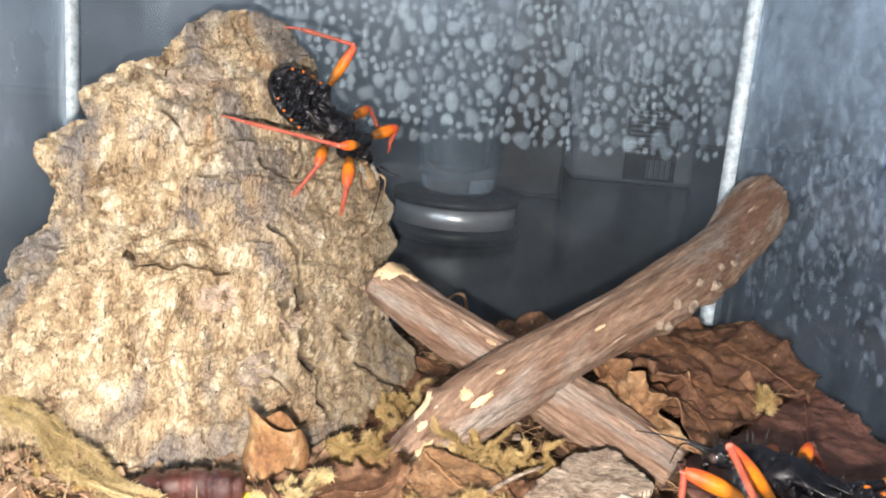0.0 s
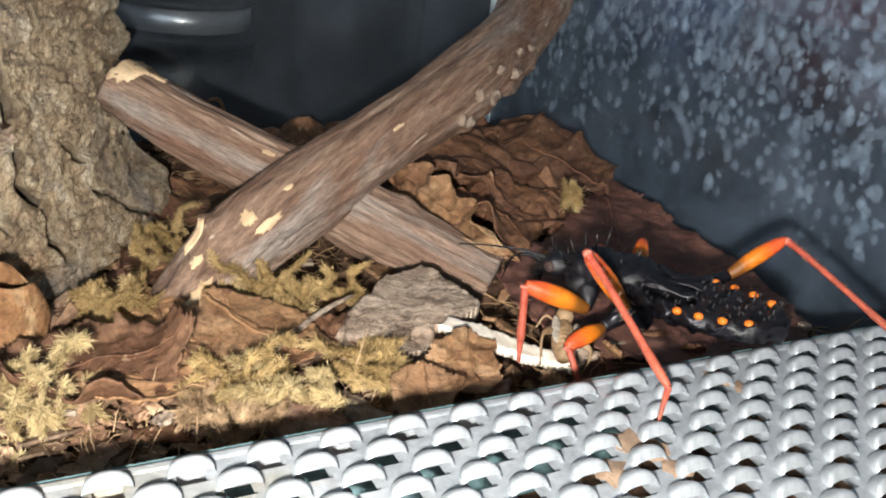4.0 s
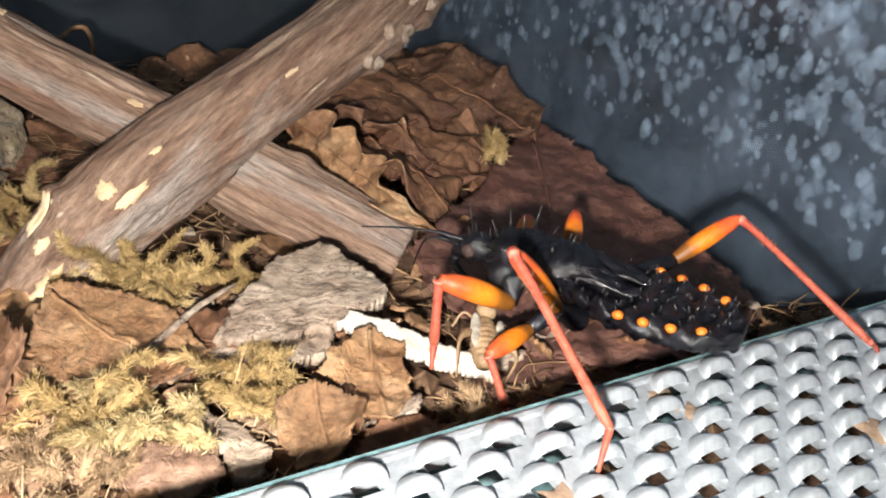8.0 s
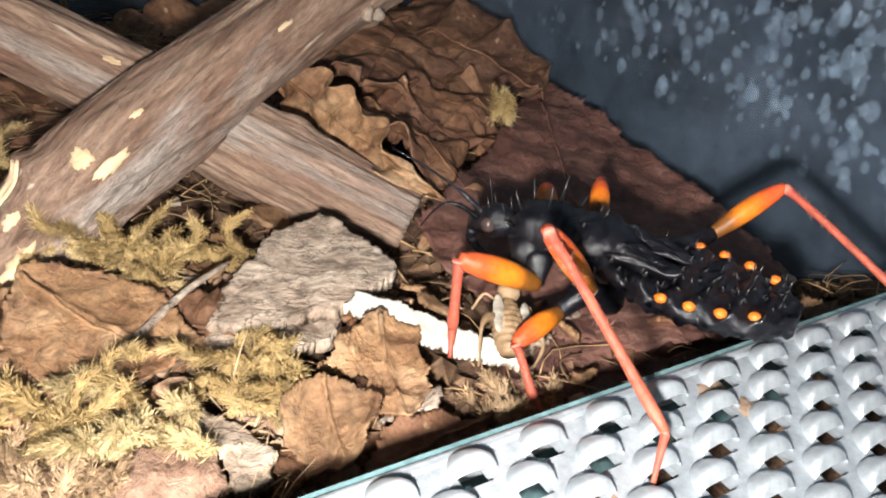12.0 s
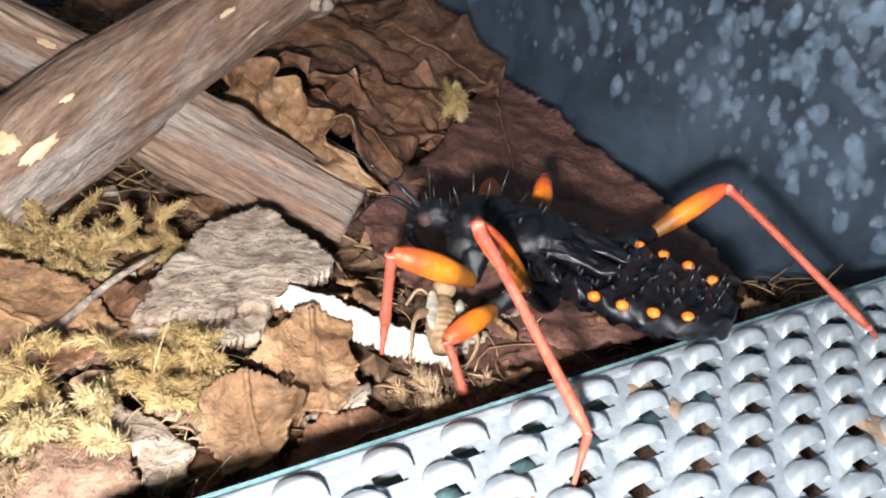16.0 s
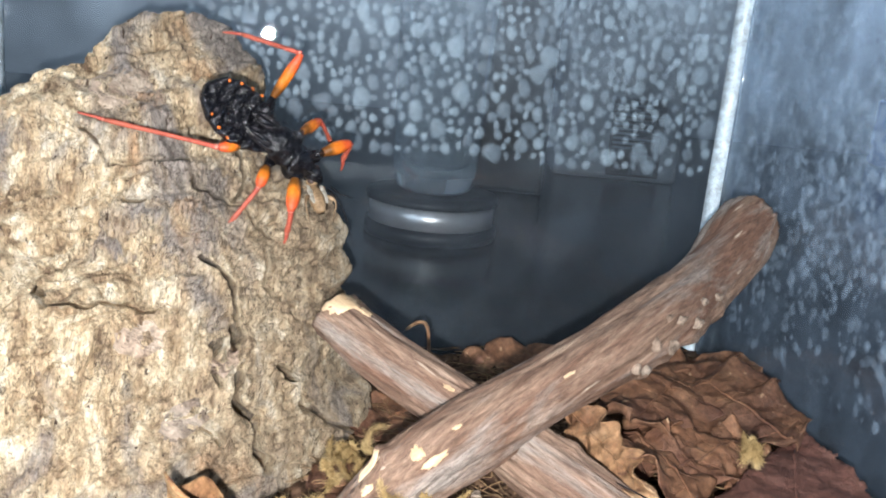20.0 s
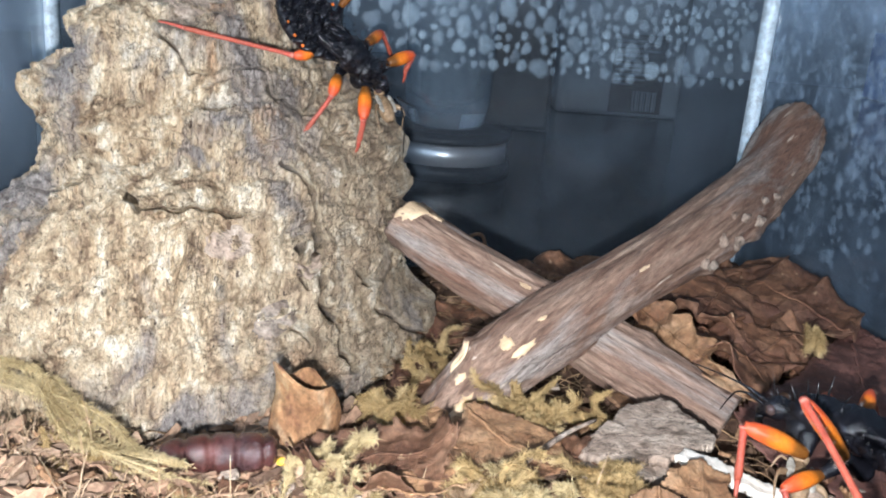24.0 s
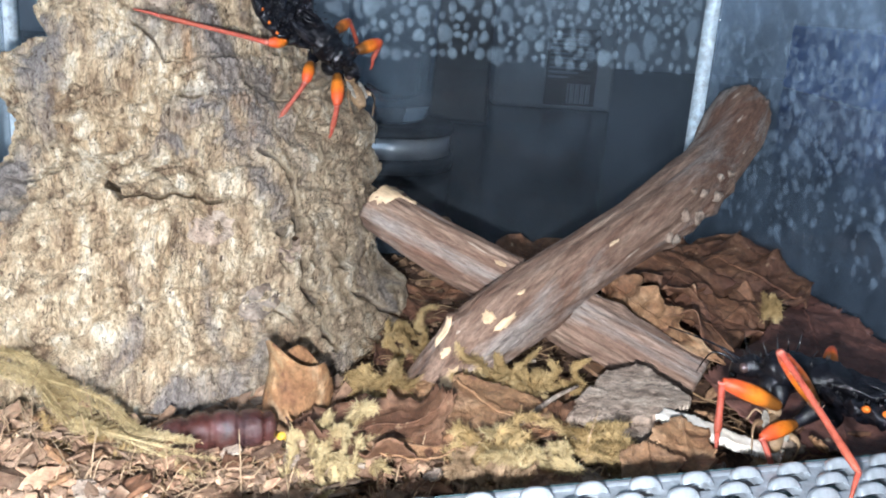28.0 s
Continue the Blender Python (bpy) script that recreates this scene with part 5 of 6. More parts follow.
def litter():
    flat_leaf("large flat dark reddish-brown leaf lying beneath the feeding bug", M_RED, [(6.72, 15.15), (6.95, 14.3), (7.05, 13.3), (7.12, 12.3), (7.16, 11.5), (7.2, 10.8), (7.28, 10.25), (6.95, 9.75), (6.2, 9.2), (5.2, 9.15), (4.2, 9.4), (3.45, 10.6), (3.55, 11.6), (4.9, 12.9), (5.9, 14.2)], 2.98, 2,
              [(6.3, 14.2, 3.0), (5.9, 13.0, 3.0), (5.3, 11.3, 3.0), (4.7, 9.8, 3.0)], ragged=0.025, cells=130, curl=0.04)
    flat_leaf("dark reddish-brown leaf lying under the edge of another", M_RED, [(3.5, 8.9), (3.4, 9.4), (4.2, 9.7), (5.3, 9.5), (6.4, 9.4), (6.7, 9.1), (5.6, 8.7), (4.4, 8.6)], 2.86, 4,
              [(3.6, 9.1, 2.9), (4.8, 9.15, 2.9), (6.4, 9.2, 2.9)])
    oak = "dry lobed oak leaf, brown and ruffled, heaped on others"
    g = "heap of dry oak leaves"
    leaf("oak_leaf", "tan oak leaf with a curled wavy edge beside the sticks", M_TAN, at(3.25, 13.0, 3.28, -64, 8, 66), 2.9, 0.36, 5, 0.3, 1.3, 0.05, 0.24, 11, group=g)
    leaf("oak_leaf", oak, M_OAK, at(4.1, 13.1, 3.2, -70, 6, -18), 2.4, 0.85, 3, 0.42, -0.4, 0.2, 0.24, 12, group=g)
    leaf("oak_leaf", oak, M_OAK, at(4.5, 15.4, 3.35, 60, 4, 10), 3.4, 1.2, 4, 0.42, -0.35, 0.15, 0.26, 13, group=g)
    leaf("oak_leaf", oak, M_OAK, at(5.5, 15.8, 3.3, 120, 0, -14), 3.4, 1.2, 4, 0.4, -0.3, 0.12, 0.26, 14, group=g)
    leaf("oak_leaf", oak, M_OAK, at(5.8, 17.5, 3.0, 20, -8, 8), 2.8, 1.0, 3, 0.45, 0.2, 0.1, 0.24, 15, group=g)
    leaf("oak_leaf", oak, M_OAK, at(5.2, 14.1, 3.1, 40, 0, 12), 2.4, 0.9, 3, 0.4, -0.5, 0.15, 0.24, 16, group=g)
    leaf("oak_leaf", oak, M_OAK, at(3.6, 14.6, 2.95, 100, 0, -20), 2.6, 0.9, 3, 0.4, 0.4, 0.15, 0.24, 19, group=g)
    leaf("oak_leaf", oak, M_OAK, at(2.3, 18.2, 2.5, 15, -10, 12), 3.0, 0.9, 4, 0.4, 0.4, 0.1, 0.22, 17, group=g)
    leaf("oak_leaf", oak, M_OAK, at(3.8, 17.8, 2.75, 70, 0, 8), 2.6, 0.9, 3, 0.4, -0.3, 0.1, 0.22, 18, group=g)
    tan = "tan dry leaf fragment lying on the soil"
    g2 = "leaf fragments on the soil"
    roll = thing("rolled_leaf", (-1.95, 10.85, 2.4), "rolled-up orange-brown dry leaf standing beside the bark", "leaf", g2)
    vs, fs, nw, nh = [], [], 40, 16
    for i in range(nh):
        h = i / (nh - 1)
        for j in range(nw):
            w_ = j / (nw - 1)
            an = -2.9 + 7.2 * w_
            r = (0.5 - 0.26 * w_) * (1 - 0.1 * h) + 0.05 * math.sin(6 * h + 9 * w_) + 0.03 * math.sin(14 * w_)
            vs.append((-1.9 - 0.1 * h + r * math.cos(an), 10.88 + 0.1 * h + r * 0.8 * math.sin(an), 2.4 + 1.02 * h + h * (0.13 * math.sin(9 * w_ + 1) + 0.06 * math.sin(23 * w_) - 0.25 * w_)))
    fs = [(i * nw + j, i * nw + j + 1, (i + 1) * nw + j + 1, (i + 1) * nw + j) for i in range(nh - 1) for j in range(nw - 1)]
    blade = place("blade", Buf().add(vs, fs), M_ORANGE, roll)
    blade.modifiers.new("thickness", "SOLIDIFY").thickness = 0.03 * U
    torn_sheet("leaf_fragment", "long curled brown leaf lying in front of the bark", M_OAK, [(-2.11, 9.89), (-1.83, 10.39), (-1.26, 10.43), (-0.45, 10.48), (-0.15, 9.9), (-0.37, 9.13), (-1.13, 8.99), (-1.73, 9.24)], 2.84, 67, 0.02, (0.0, 0.05), 0.07, 0.34, [(-2.11, 9.89), (-0.15, 9.90)], group=g2)
    leaf("leaf_fragment", tan, M_TAN, at(0.2, 10.45, 2.86, 75, 4, 5), 1.9, 0.75, 2, 0.25, -0.4, 0.2, 0.16, 23, group=g2)
    flat_leaf("orange-brown leaf piece lying over the splinter", M_TAN, [(2.45, 9.86), (2.68, 9.9), (2.86, 9.66), (2.82, 9.35), (2.72, 8.95), (2.48, 8.75), (2.3, 8.85), (2.2, 9.15), (2.08, 9.4), (2.3, 9.68)], 3.1, 24, [(2.6, 9.8, 3.19), (2.53, 9.4, 3.16), (2.48, 8.95, 3.12)], (0.0, 0.1), 0.05)
    flat_leaf("broad mottled tan leaf lying before the sticks", M_TAN, [(0.0, 11.0), (0.45, 11.05), (0.85, 10.85), (1.1, 10.45), (1.3, 10.05), (0.95, 9.75), (0.4, 9.5), (0.05, 9.75), (-0.2, 10.2), (-0.1, 10.7)], 2.98, 61, [(0.0, 10.9, 3.06), (0.5, 10.3, 3.07), (1.0, 9.85, 3.05)], (0.0, 0.05), 0.05)
    flat_leaf("tan leaf piece leaning on the litter beside the vent", M_TAN, [(1.85, 9.2), (2.15, 9.12), (2.32, 8.95), (2.2, 8.65), (1.98, 8.38), (1.72, 8.45), (1.62, 8.75), (1.7, 9.05)], 2.98, 62, [(1.95, 9.15, 3.05), (1.95, 8.5, 3.04)], (0.1, 0.12), 0.045)
    flat_leaf("dark brown leaf half hidden by the vent", M_OAK, [(2.3, 8.72), (2.75, 8.85), (3.15, 8.7), (3.0, 8.4), (2.5, 8.2), (2.0, 8.15), (2.05, 8.45)], 2.95, 63, [(2.2, 8.4, 3.0), (3.0, 8.65, 3.0)], (0.0, 0.05), 0.06)
    torn_sheet("bark_chip", "pinkish crumbly lump of bark on the litter", M_BITLUMP, [(0.55, 8.95), (0.9, 9.02), (1.15, 8.85), (1.2, 8.55), (0.9, 8.4), (0.55, 8.5), (0.42, 8.72)], 2.98, 64, 0.2, (0.0, 0.1), 0.10, -0.08, None, "bark chip")
    torn_sheet("bark_chip", "grey-brown strip of rough bark on the litter", M_GREYBARK, [(0.95, 9.3), (1.3, 9.25), (1.55, 9.0), (1.5, 8.6), (1.25, 8.55), (1.15, 8.9)], 2.93, 65, 0.1, (0.0, 0.05), 0.09, -0.04, None, "bark chip", 0.012, 0.8)
    flat_leaf("tan leaf scrap before the curled leaf", M_TAN, [(-1.2, 9.75), (-0.6, 9.7), (-0.1, 9.5), (0.0, 9.2), (-0.5, 9.05), (-1.1, 9.2), (-1.4, 9.45)], 2.86, 66, [(-1.1, 9.5, 2.93), (-0.1, 9.35, 2.93)], (0.05, 0.05), 0.05)
    leaf("leaf_fragment", tan, M_OAK, at(2.0, 8.85, 2.8, 40, 0, 8), 1.2, 0.45, 2, 0.2, -0.4, 0.1, 0.14, 26, group=g2)
    leaf("leaf_fragment", tan, M_OAK, at(1.15, 10.35, 2.8, 150, 5, 0), 1.1, 0.4, 2, 0.25, -0.6, 0.2, 0.16, 27, group=g2)
    leaf("leaf_fragment", tan, M_TAN, at(-0.5, 11.2, 2.75, 100, 0, 0), 1.5, 0.5, 2, 0.25, -0.4, 0.2, 0.14, 28, group=g2)
    leaf("leaf_fragment", tan, M_TAN, at(0.1, 9.7, 2.85, 165, 3, 4), 1.5, 0.5, 2, 0.25, -0.5, 0.2, 0.16, 35, group=g2)
    leaf("leaf_fragment", tan, M_OAK, at(0.0, 13.2, 2.4, 20, 0, 5), 2.2, 0.8, 3, 0.25, 0.2, 0.1, 0.16, 29, group=g2)
    leaf("leaf_fragment", tan, M_OAK, at(0.2, 16.0, 2.35, 60, 0, 5), 2.4, 0.8, 3, 0.25, 0.2, 0.1, 0.16, 30, group=g2)
    leaf("leaf_fragment", tan, M_TAN, at(-1.9, 9.3, 2.5, 20, 0, 5), 1.2, 0.4, 2, 0.25, -0.4, 0.1, 0.14, 36, group=g2)
    torn_sheet("bark_chip", "grey slab of cracked bark lying on the litter", M_GREYBARK, [(1.42, 10.4), (1.79, 11.0), (2.23, 11.4), (2.56, 11.5), (3.02, 10.94), (3.09, 10.7), (2.53, 10.22), (2.12, 10.17), (1.82, 10.07), (1.37, 10.22)], 3.04, 31, 0.16, (0.0, 0.1), 0.03, 0.0, None, "bark chip", 0.014, -0.5)
    torn_sheet("bark_chip", "small grey-brown bark chip under the slab", M_GREYBARK, [(1.2, 10.1), (1.43, 10.4), (1.87, 10.3), (2.5, 10.4), (2.35, 10.0), (1.86, 9.78), (1.5, 9.78)], 2.88, 32, 0.12, (0, 0.05), 0.05, 0.0, None, "bark chip", 0.014, 0.3)
    torn_sheet("wood_splinter", "bare white split wood splinter half covered by a leaf", M_WHITE, [(2.38, 10.15), (2.57, 10.32), (2.81, 10.12), (3.28, 9.58), (3.63, 9.26), (3.54, 9.12), (3.07, 9.42), (2.7, 9.75)], 3.09, 33, 0.1, (0.02, 0.0), 0.02, 0.0, None, "splinter", 0.006, 0.65)
    torn_sheet("bark_chip", "dark brown bark fragment under the beech leaf", M_GREYBARK, [(3.3, 8.6), (3.6, 9.1), (4.4, 9.2), (5.0, 8.9), (4.6, 8.5), (3.9, 8.4)], 2.82, 34, 0.14, (0, 0), 0.06, 0.0, None, "bark chip", 0.012, 0.2)
    rng = np.random.default_rng(77)
    for k in range(170):
        q = C + (LEFT + 1.0 + 12.5 * rng.random()) * A + (LEDGE + 0.3 + 5.5 * rng.random() ** 1.3) * B
        if q[1] > bark_y(q[0], 2.4) - 0.2 and q[0] < -0.4:
            continue
        r = 0.08 + 0.3 * rng.random() ** 2
        h = rng.random() * 6.28
        out = [(q[0] + r * (0.5 + 0.7 * rng.random()) * math.cos(h + s), q[1] + r * 0.7 * (0.5 + 0.7 * rng.random()) * math.sin(h + s)) for s in np.linspace(0, 5.6, 7)]
        torn_sheet("bark_chip", "small brown bark chip on the soil", (M_GREYBARK, M_TAN, M_TAN, M_OAK)[k % 4], out, float(soil_z(q[0], q[1])) + 0.2 + 0.12 * rng.random(), 100 + k, 0.05, (0.3 * rng.standard_normal(), 0.3 * rng.standard_normal()), 0.04, 0.05, None, "bark chip", group="small bark chips", cells=18)
    my = "yellowish dry moss creeping over the litter"
    moss("long pale yellow strand of dry moss before the bark", (-4.4, 10.1, 2.7), (0, 0, 0), 7, 41, mat=M_PALEMOSS, along=[(-5.9, 11.1, 3.1), (-5.2, 10.75, 3.05), (-4.5, 10.2, 2.98), (-3.9, 9.65, 2.92), (-3.1, 9.15, 2.88)])
    moss(my, (-4.6, 9.4, 2.7), (1.0, 0.4, 0), 5, 42, 0.9)
    moss("looped tuft of pale yellow moss at the front", (-1.6, 9.2, 2.75), (0.5, 0.3, 0), 10, 43, 0.8, 0.2, mat=M_PALEMOSS)
    moss(my, (1.0, 11.45, 2.8), (0.75, 0.3, 0), 20, 44, 0.7)
    moss(my, (1.55, 9.45, 2.9), (0.45, 0.3, 0), 12, 45, 0.6)
    moss(my, (0.25, 9.2, 2.95), (0.6, 0.25, 0), 7, 46, 0.7)
    moss("pale dry moss spread over the litter beside the vent", (0.75, 9.0, 3.02), (0.8, 0.4, 0), 8, 51, 0.6, 0.08, mat=M_PALEMOSS)
    moss(my, (0.1, 8.75, 2.95), (0.6, 0.3, 0), 6, 52, 0.6, 0.08, mat=M_FUZZ)
    moss(my, (-1.1, 11.3, 2.75), (0.35, 0.4, 0), 8, 47, 0.6)
    moss(my, (-0.35, 13.2, 2.5), (0.35, 0.6, 0), 9, 48, 0.6)
    moss("brownish moss below the wood splinter", (3.3, 8.75, 2.8), (0.9, 0.3, 0), 9, 49, 0.6, mat=M_FUZZ)
    moss("small yellowish tuft of moss on the leaves", (5.4, 13.6, 3.2), (0.12, 0.12, 0), 3, 50, 0.15)
    tw = thing("twig", (0.9, 10.2, 2.8), "thin grey-brown dry twig lying on leaves", "twig")
    place("stem", Buf().add(*tube(spline([(0.35, 9.7, 2.85), (0.8, 10.15, 2.95), (1.2, 10.6, 3.0), (1.6, 10.9, 3.05)], 20), np.linspace(0.05, 0.02, 20), 8)), M_GREYBARK, tw)
    wire = thing("bent_stalk", (0.4, 17.2, 2.3), "thin bent orange-brown stalk standing in the soil", "stalk")
    place("stem", Buf().add(*tube(spline([(0.05, 17.3, 3.35), (0.25, 17.25, 3.52), (0.42, 17.2, 3.5), (0.5, 17.2, 3.1), (0.55, 17.2, 2.2)], 20), 0.035, 6)), M_TAN, wire)
    # pupa
    pu = thing("pupa", (-3.0, 10.25, 2.45), "glossy dark brown insect pupa lying against the bark", "pupa")
    a, b = np.array([-3.6, 9.75, 2.78]), np.array([-2.2, 10.0, 2.84])
    P = spline([a, (a + b) / 2 + np.array([0, -0.05, 0.05]), b], 60)
    s = np.linspace(0, 1, 60)
    rad = 0.235 * np.interp(s, [0, 0.06, 0.2, 0.5, 0.9, 0.97, 1], [0.3, 0.6, 0.85, 1, 0.95, 0.8, 0.5])
    rad = rad * (1 - 0.22 * np.exp(-((s % 0.2 - 0.1) / 0.022) ** 2))
    place("shell", Buf().add(*tube(P, rad, 18)), M_PUPA, pu)
    place("tip", Buf().add(*ball((-2.12, 9.9, 2.76), (0.06, 0.06, 0.07))), M_YOLK, pu, "yellow tip")


ledge()
litter()


# ---- assassin bugs: own space has +y ahead, z up, body 2.6 long ----
def bug(m, label, legs, antennae, seed, spots=1.0):
    root = new("assassin_bug")
    root.empty_display_size = 0.005
    root.matrix_world = Matrix.Translation(m.translation * U) @ m.to_3x3().to_4x4()
    tagged(root, label, "insect", "assassin bugs")
    rng = np.random.default_rng(seed)
    # abdomen: a flat boat with raised edges and ringed segments
    ny, na = 100, 60
    ys = np.linspace(-1.27, 0.2, ny)
    vs = []
    for y in ys:
        s = (y + 1.27) / 1.47
        w = 0.465 * math.sin(math.pi * min(1, 0.012 + 0.9 * s) ** 0.72) ** 0.7 * (0.98 if s < 0.6 else 1 - 0.35 * (s - 0.6))
        w *= 1 + 0.03 * math.cos(2 * math.pi * (y + 1.3) / 0.24)
        h = 0.15 * math.sin(math.pi * min(1, 0.1 + 0.8 * s)) ** 0.5
        for j in range(na):
            a = 2 * math.pi * j / na
            x, z = w * math.cos(a), h * math.sin(a)
            if z > 0:
                z = h * (0.28 + 0.72 * abs(math.cos(a)) ** 2) * math.sin(a) ** 0.5 + 0.022 * math.cos(2 * math.pi * (y + 1.3) / 0.2)
                # two rows of knobs run down the back
                z += 0.035 * math.exp(-((abs(x) - 0.15) / 0.05) ** 2) * max(0.0, math.cos(2 * math.pi * (y + 1.2) / 0.2)) ** 2
            vs.append((x, y, z))
    vs = np.array(vs)
    vs += 0.030 * fbm(vs * 13, 3)[:, None] * np.array([0.3, 0.3, 1])
    fs = [(i * na + j, i * na + (j + 1) % na, (i + 1) * na + (j + 1) % na, (i + 1) * na + j) for i in range(ny - 1) for j in range(na)] + [tuple(range(na))[::-1]]
    place("abdomen", Buf().add(vs, fs), M_BLACK, root, "black ridged abdomen", local=True)
    for sx in (-1, 1):
        for y, w in ((-0.47, 0.455), (-0.655, 0.44), (-0.845, 0.395), (-1.04, 0.30)):
            b, f = ball((sx * w, y, 0.085), (0.042 * spots, 0.046 * spots, 0.034 * spots), 7, 5)
            place("edge_spot", Buf().add(b, f), M_SPOT, root, "orange edge spot", local=True)
    spines = Buf()

    def spine(p, d, L, r=0.014):
        d = np.array(d, float)
        d /= np.linalg.norm(d)
        p = np.array(p, float)
        v, f, al = tube([p, p + d * L * 0.5, p + d * L], [r, r * 0.6, r * 0.12], 5)
        if L > 0.09:
            place("spine", Buf().add(v, f, al), M_SPINE, root, local=True)
        else:
            spines.add(v, f, al)

    for y in np.arange(-1.15, 0.1, 0.22):
        for x in (-0.27, -0.1, 0.1, 0.27):
            spine((x * (1 if y > -1 else 0.6), y, 0.12), (0.3 * x, -0.2, 1), 0.04 + 0.025 * rng.random(), 0.012)
        for sx in (-1, 1):
            spine((sx * 0.42 * (1 if y > -0.9 else 0.75), y + 0.05, 0.09), (sx * 0.5, 0, 1), 0.06, 0.01)
    for _ in range(50):
        y = -1.2 + 1.3 * rng.random()
        x = 0.36 * (2 * rng.random() - 1) * (1 if y > -0.8 else 0.6)
        spine((x, y, 0.10), (0.5 * rng.standard_normal(), 0.5 * rng.standard_normal(), 1), 0.03 + 0.02 * rng.random(), 0.013)
    # thorax with wing pads
    b = Buf()
    P = spline([(0, -0.15, 0.10), (0, 0.05, 0.11), (0, 0.25, 0.10), (0, 0.42, 0.07), (0, 0.55, 0.04)], 50)
    b.add(*tube(P, np.interp(np.linspace(0, 1, 50), [0, 0.3, 0.6, 1], [0.1, 0.30, 0.28, 0.2]), 40, 0.62))
    b.v = [tuple(q) for q in np.array(b.v) + 0.035 * fbm(np.array(b.v) * 12, 3)[:, None] * np.array([0.4, 0.4, 1])]
    place("thorax", b, M_BLACK, root, local=True)
    for sx in (-1, 1):
        v, f = ball((sx * 0.13, -0.1, 0.15), (0.115, 0.42, 0.05), 30, 30)
        v = np.array(v)
        v[:, 2] += 0.045 * fbm(v * np.array([22, 6, 4]), 3) - 0.10 * np.clip(-0.1 - v[:, 1], 0, 1)
        place("wing_pad", Buf().add(v, f), M_BLACK, root, "black wing pad", local=True)
    P = spline([(0, 0.36, 0.06), (0, 0.48, 0.08), (0, 0.62, 0.08), (0, 0.76, 0.05), (0, 0.84, 0.04)], 40)
    b = Buf()
    b.add(*tube(P, np.interp(np.linspace(0, 1, 40), [0, 0.2, 0.5, 0.85, 1], [0.17, 0.25, 0.23, 0.15, 0.1]), 36, 0.85))
    for sx in (-1, 1):
        b.add(*ball((sx * 0.15, 0.62, -0.08), (0.13, 0.15, 0.16)))
    b.v = [tuple(q) for q in np.array(b.v) * (1 + 0.07 * fbm(np.array(b.v) * 12, 3))[:, None]]
    place("pronotum", b, M_BLACK, root, "black bulging pronotum", local=True)
    for p, d, L in (((0.1, 0.58, 0.37), (0.25, -0.1, 1), 0.2), ((-0.1, 0.58, 0.37), (-0.25, -0.1, 1), 0.2), ((0.1, 0.78, 0.27), (0.3, 0.3, 1), 0.2), ((-0.1, 0.78, 0.27), (-0.3, 0.3, 1), 0.2),
                    ((0.22, 0.5, 0.24), (0.9, -0.2, 0.7), 0.18), ((-0.22, 0.5, 0.24), (-0.9, -0.2, 0.7), 0.18), ((0.19, 0.8, 0.2), (0.8, 0.4, 0.5), 0.13), ((-0.19, 0.8, 0.2), (-0.8, 0.4, 0.5), 0.13),
                    ((0.0, 0.22, 0.32), (0, -0.3, 1), 0.15), ((0.15, 0.3, 0.3), (0.3, -0.2, 1), 0.1), ((-0.15, 0.3, 0.3), (-0.3, -0.2, 1), 0.1)):
        spine((p[0], p[1] - 0.07, p[2] - 0.085), d, L, 0.015)
    # head
    P = spline([(0, 0.8, 0.05), (0, 0.88, 0.03), (0, 0.95, 0.02), (0, 1.03, 0.0), (0, 1.11, -0.04), (0, 1.17, -0.11)], 20)
    place("head", Buf().add(*tube(P, np.interp(np.linspace(0, 1, 20), [0, 0.15, 0.35, 0.5, 0.8, 1], [0.09, 0.11, 0.14, 0.135, 0.1, 0.04]), 18, 0.95)), M_BLACK, root, "narrow black head", local=True)
    for sx in (-1, 1):
        place("eye", Buf().add(*ball((sx * 0.12, 0.97, 0.02), (0.05, 0.06, 0.06))), M_EYE, root, "glossy dark eye", local=True)
    place("beak", Buf().add(*tube(spline([(0, 1.15, -0.11), (0, 1.16, -0.2), (0, 1.06, -0.28), (0, 0.92, -0.31)], 12), np.linspace(0.05, 0.018, 12), 8)), M_BLACK, root, "curved black beak", local=True)
    for x, y in ((0.05, 1.1), (-0.05, 1.1), (0.06, 0.97), (-0.06, 0.97)):
        spine((x, y - 0.1, 0.11), (2 * x, 0.3, 1), 0.1, 0.01)
    spine((0.0, 1.0, 0.1), (0.05, 0.25, 1), 0.34, 0.006)
    tagged(place("bristle_coat", spines, M_SPINE, root, local=True), "fine short dark bristles", kind="stuff")
    inv = m.inverted()
    feelers, limbs = [], []
    for pts in antennae:
        q = [tuple(inv @ Vector(p)) for p in pts]
        base = Vector(q[0])
        P = spline([tuple(Vector(p) - base) for p in q], 22)
        v, f, al = tube(P, np.interp(np.linspace(0, 1, 22), [0, 0.3, 0.34, 1], [0.022, 0.02, 0.012, 0.006]), 6)
        ob = place("antenna", Buf().add(v, f, al), M_BLACK, root, "thin black antenna", local=True, base=tuple(base))
        feelers.append((ob, base, Vector(q[-1]) - base))
    for hip, base, knee, ankle, foot, fat in legs:
        h, b0, k, a, ft = [np.array(inv @ Vector(p)) for p in (hip, base, knee, ankle, foot)]
        leg = place("leg", Buf().add(*tube(spline([h, (h + b0) / 2, b0], 8), [0.11, 0.11, 0.1, 0.09, 0.08, 0.07, 0.06, 0.055], 10)), M_BLACK, root, "orange and red leg with black hip", local=True)
        limbs.append(leg)
        s = np.linspace(0, 1, 20)
        P = spline([b0, b0 * 0.5 + k * 0.5 + np.array([0, 0, 0.01]), k], 20)
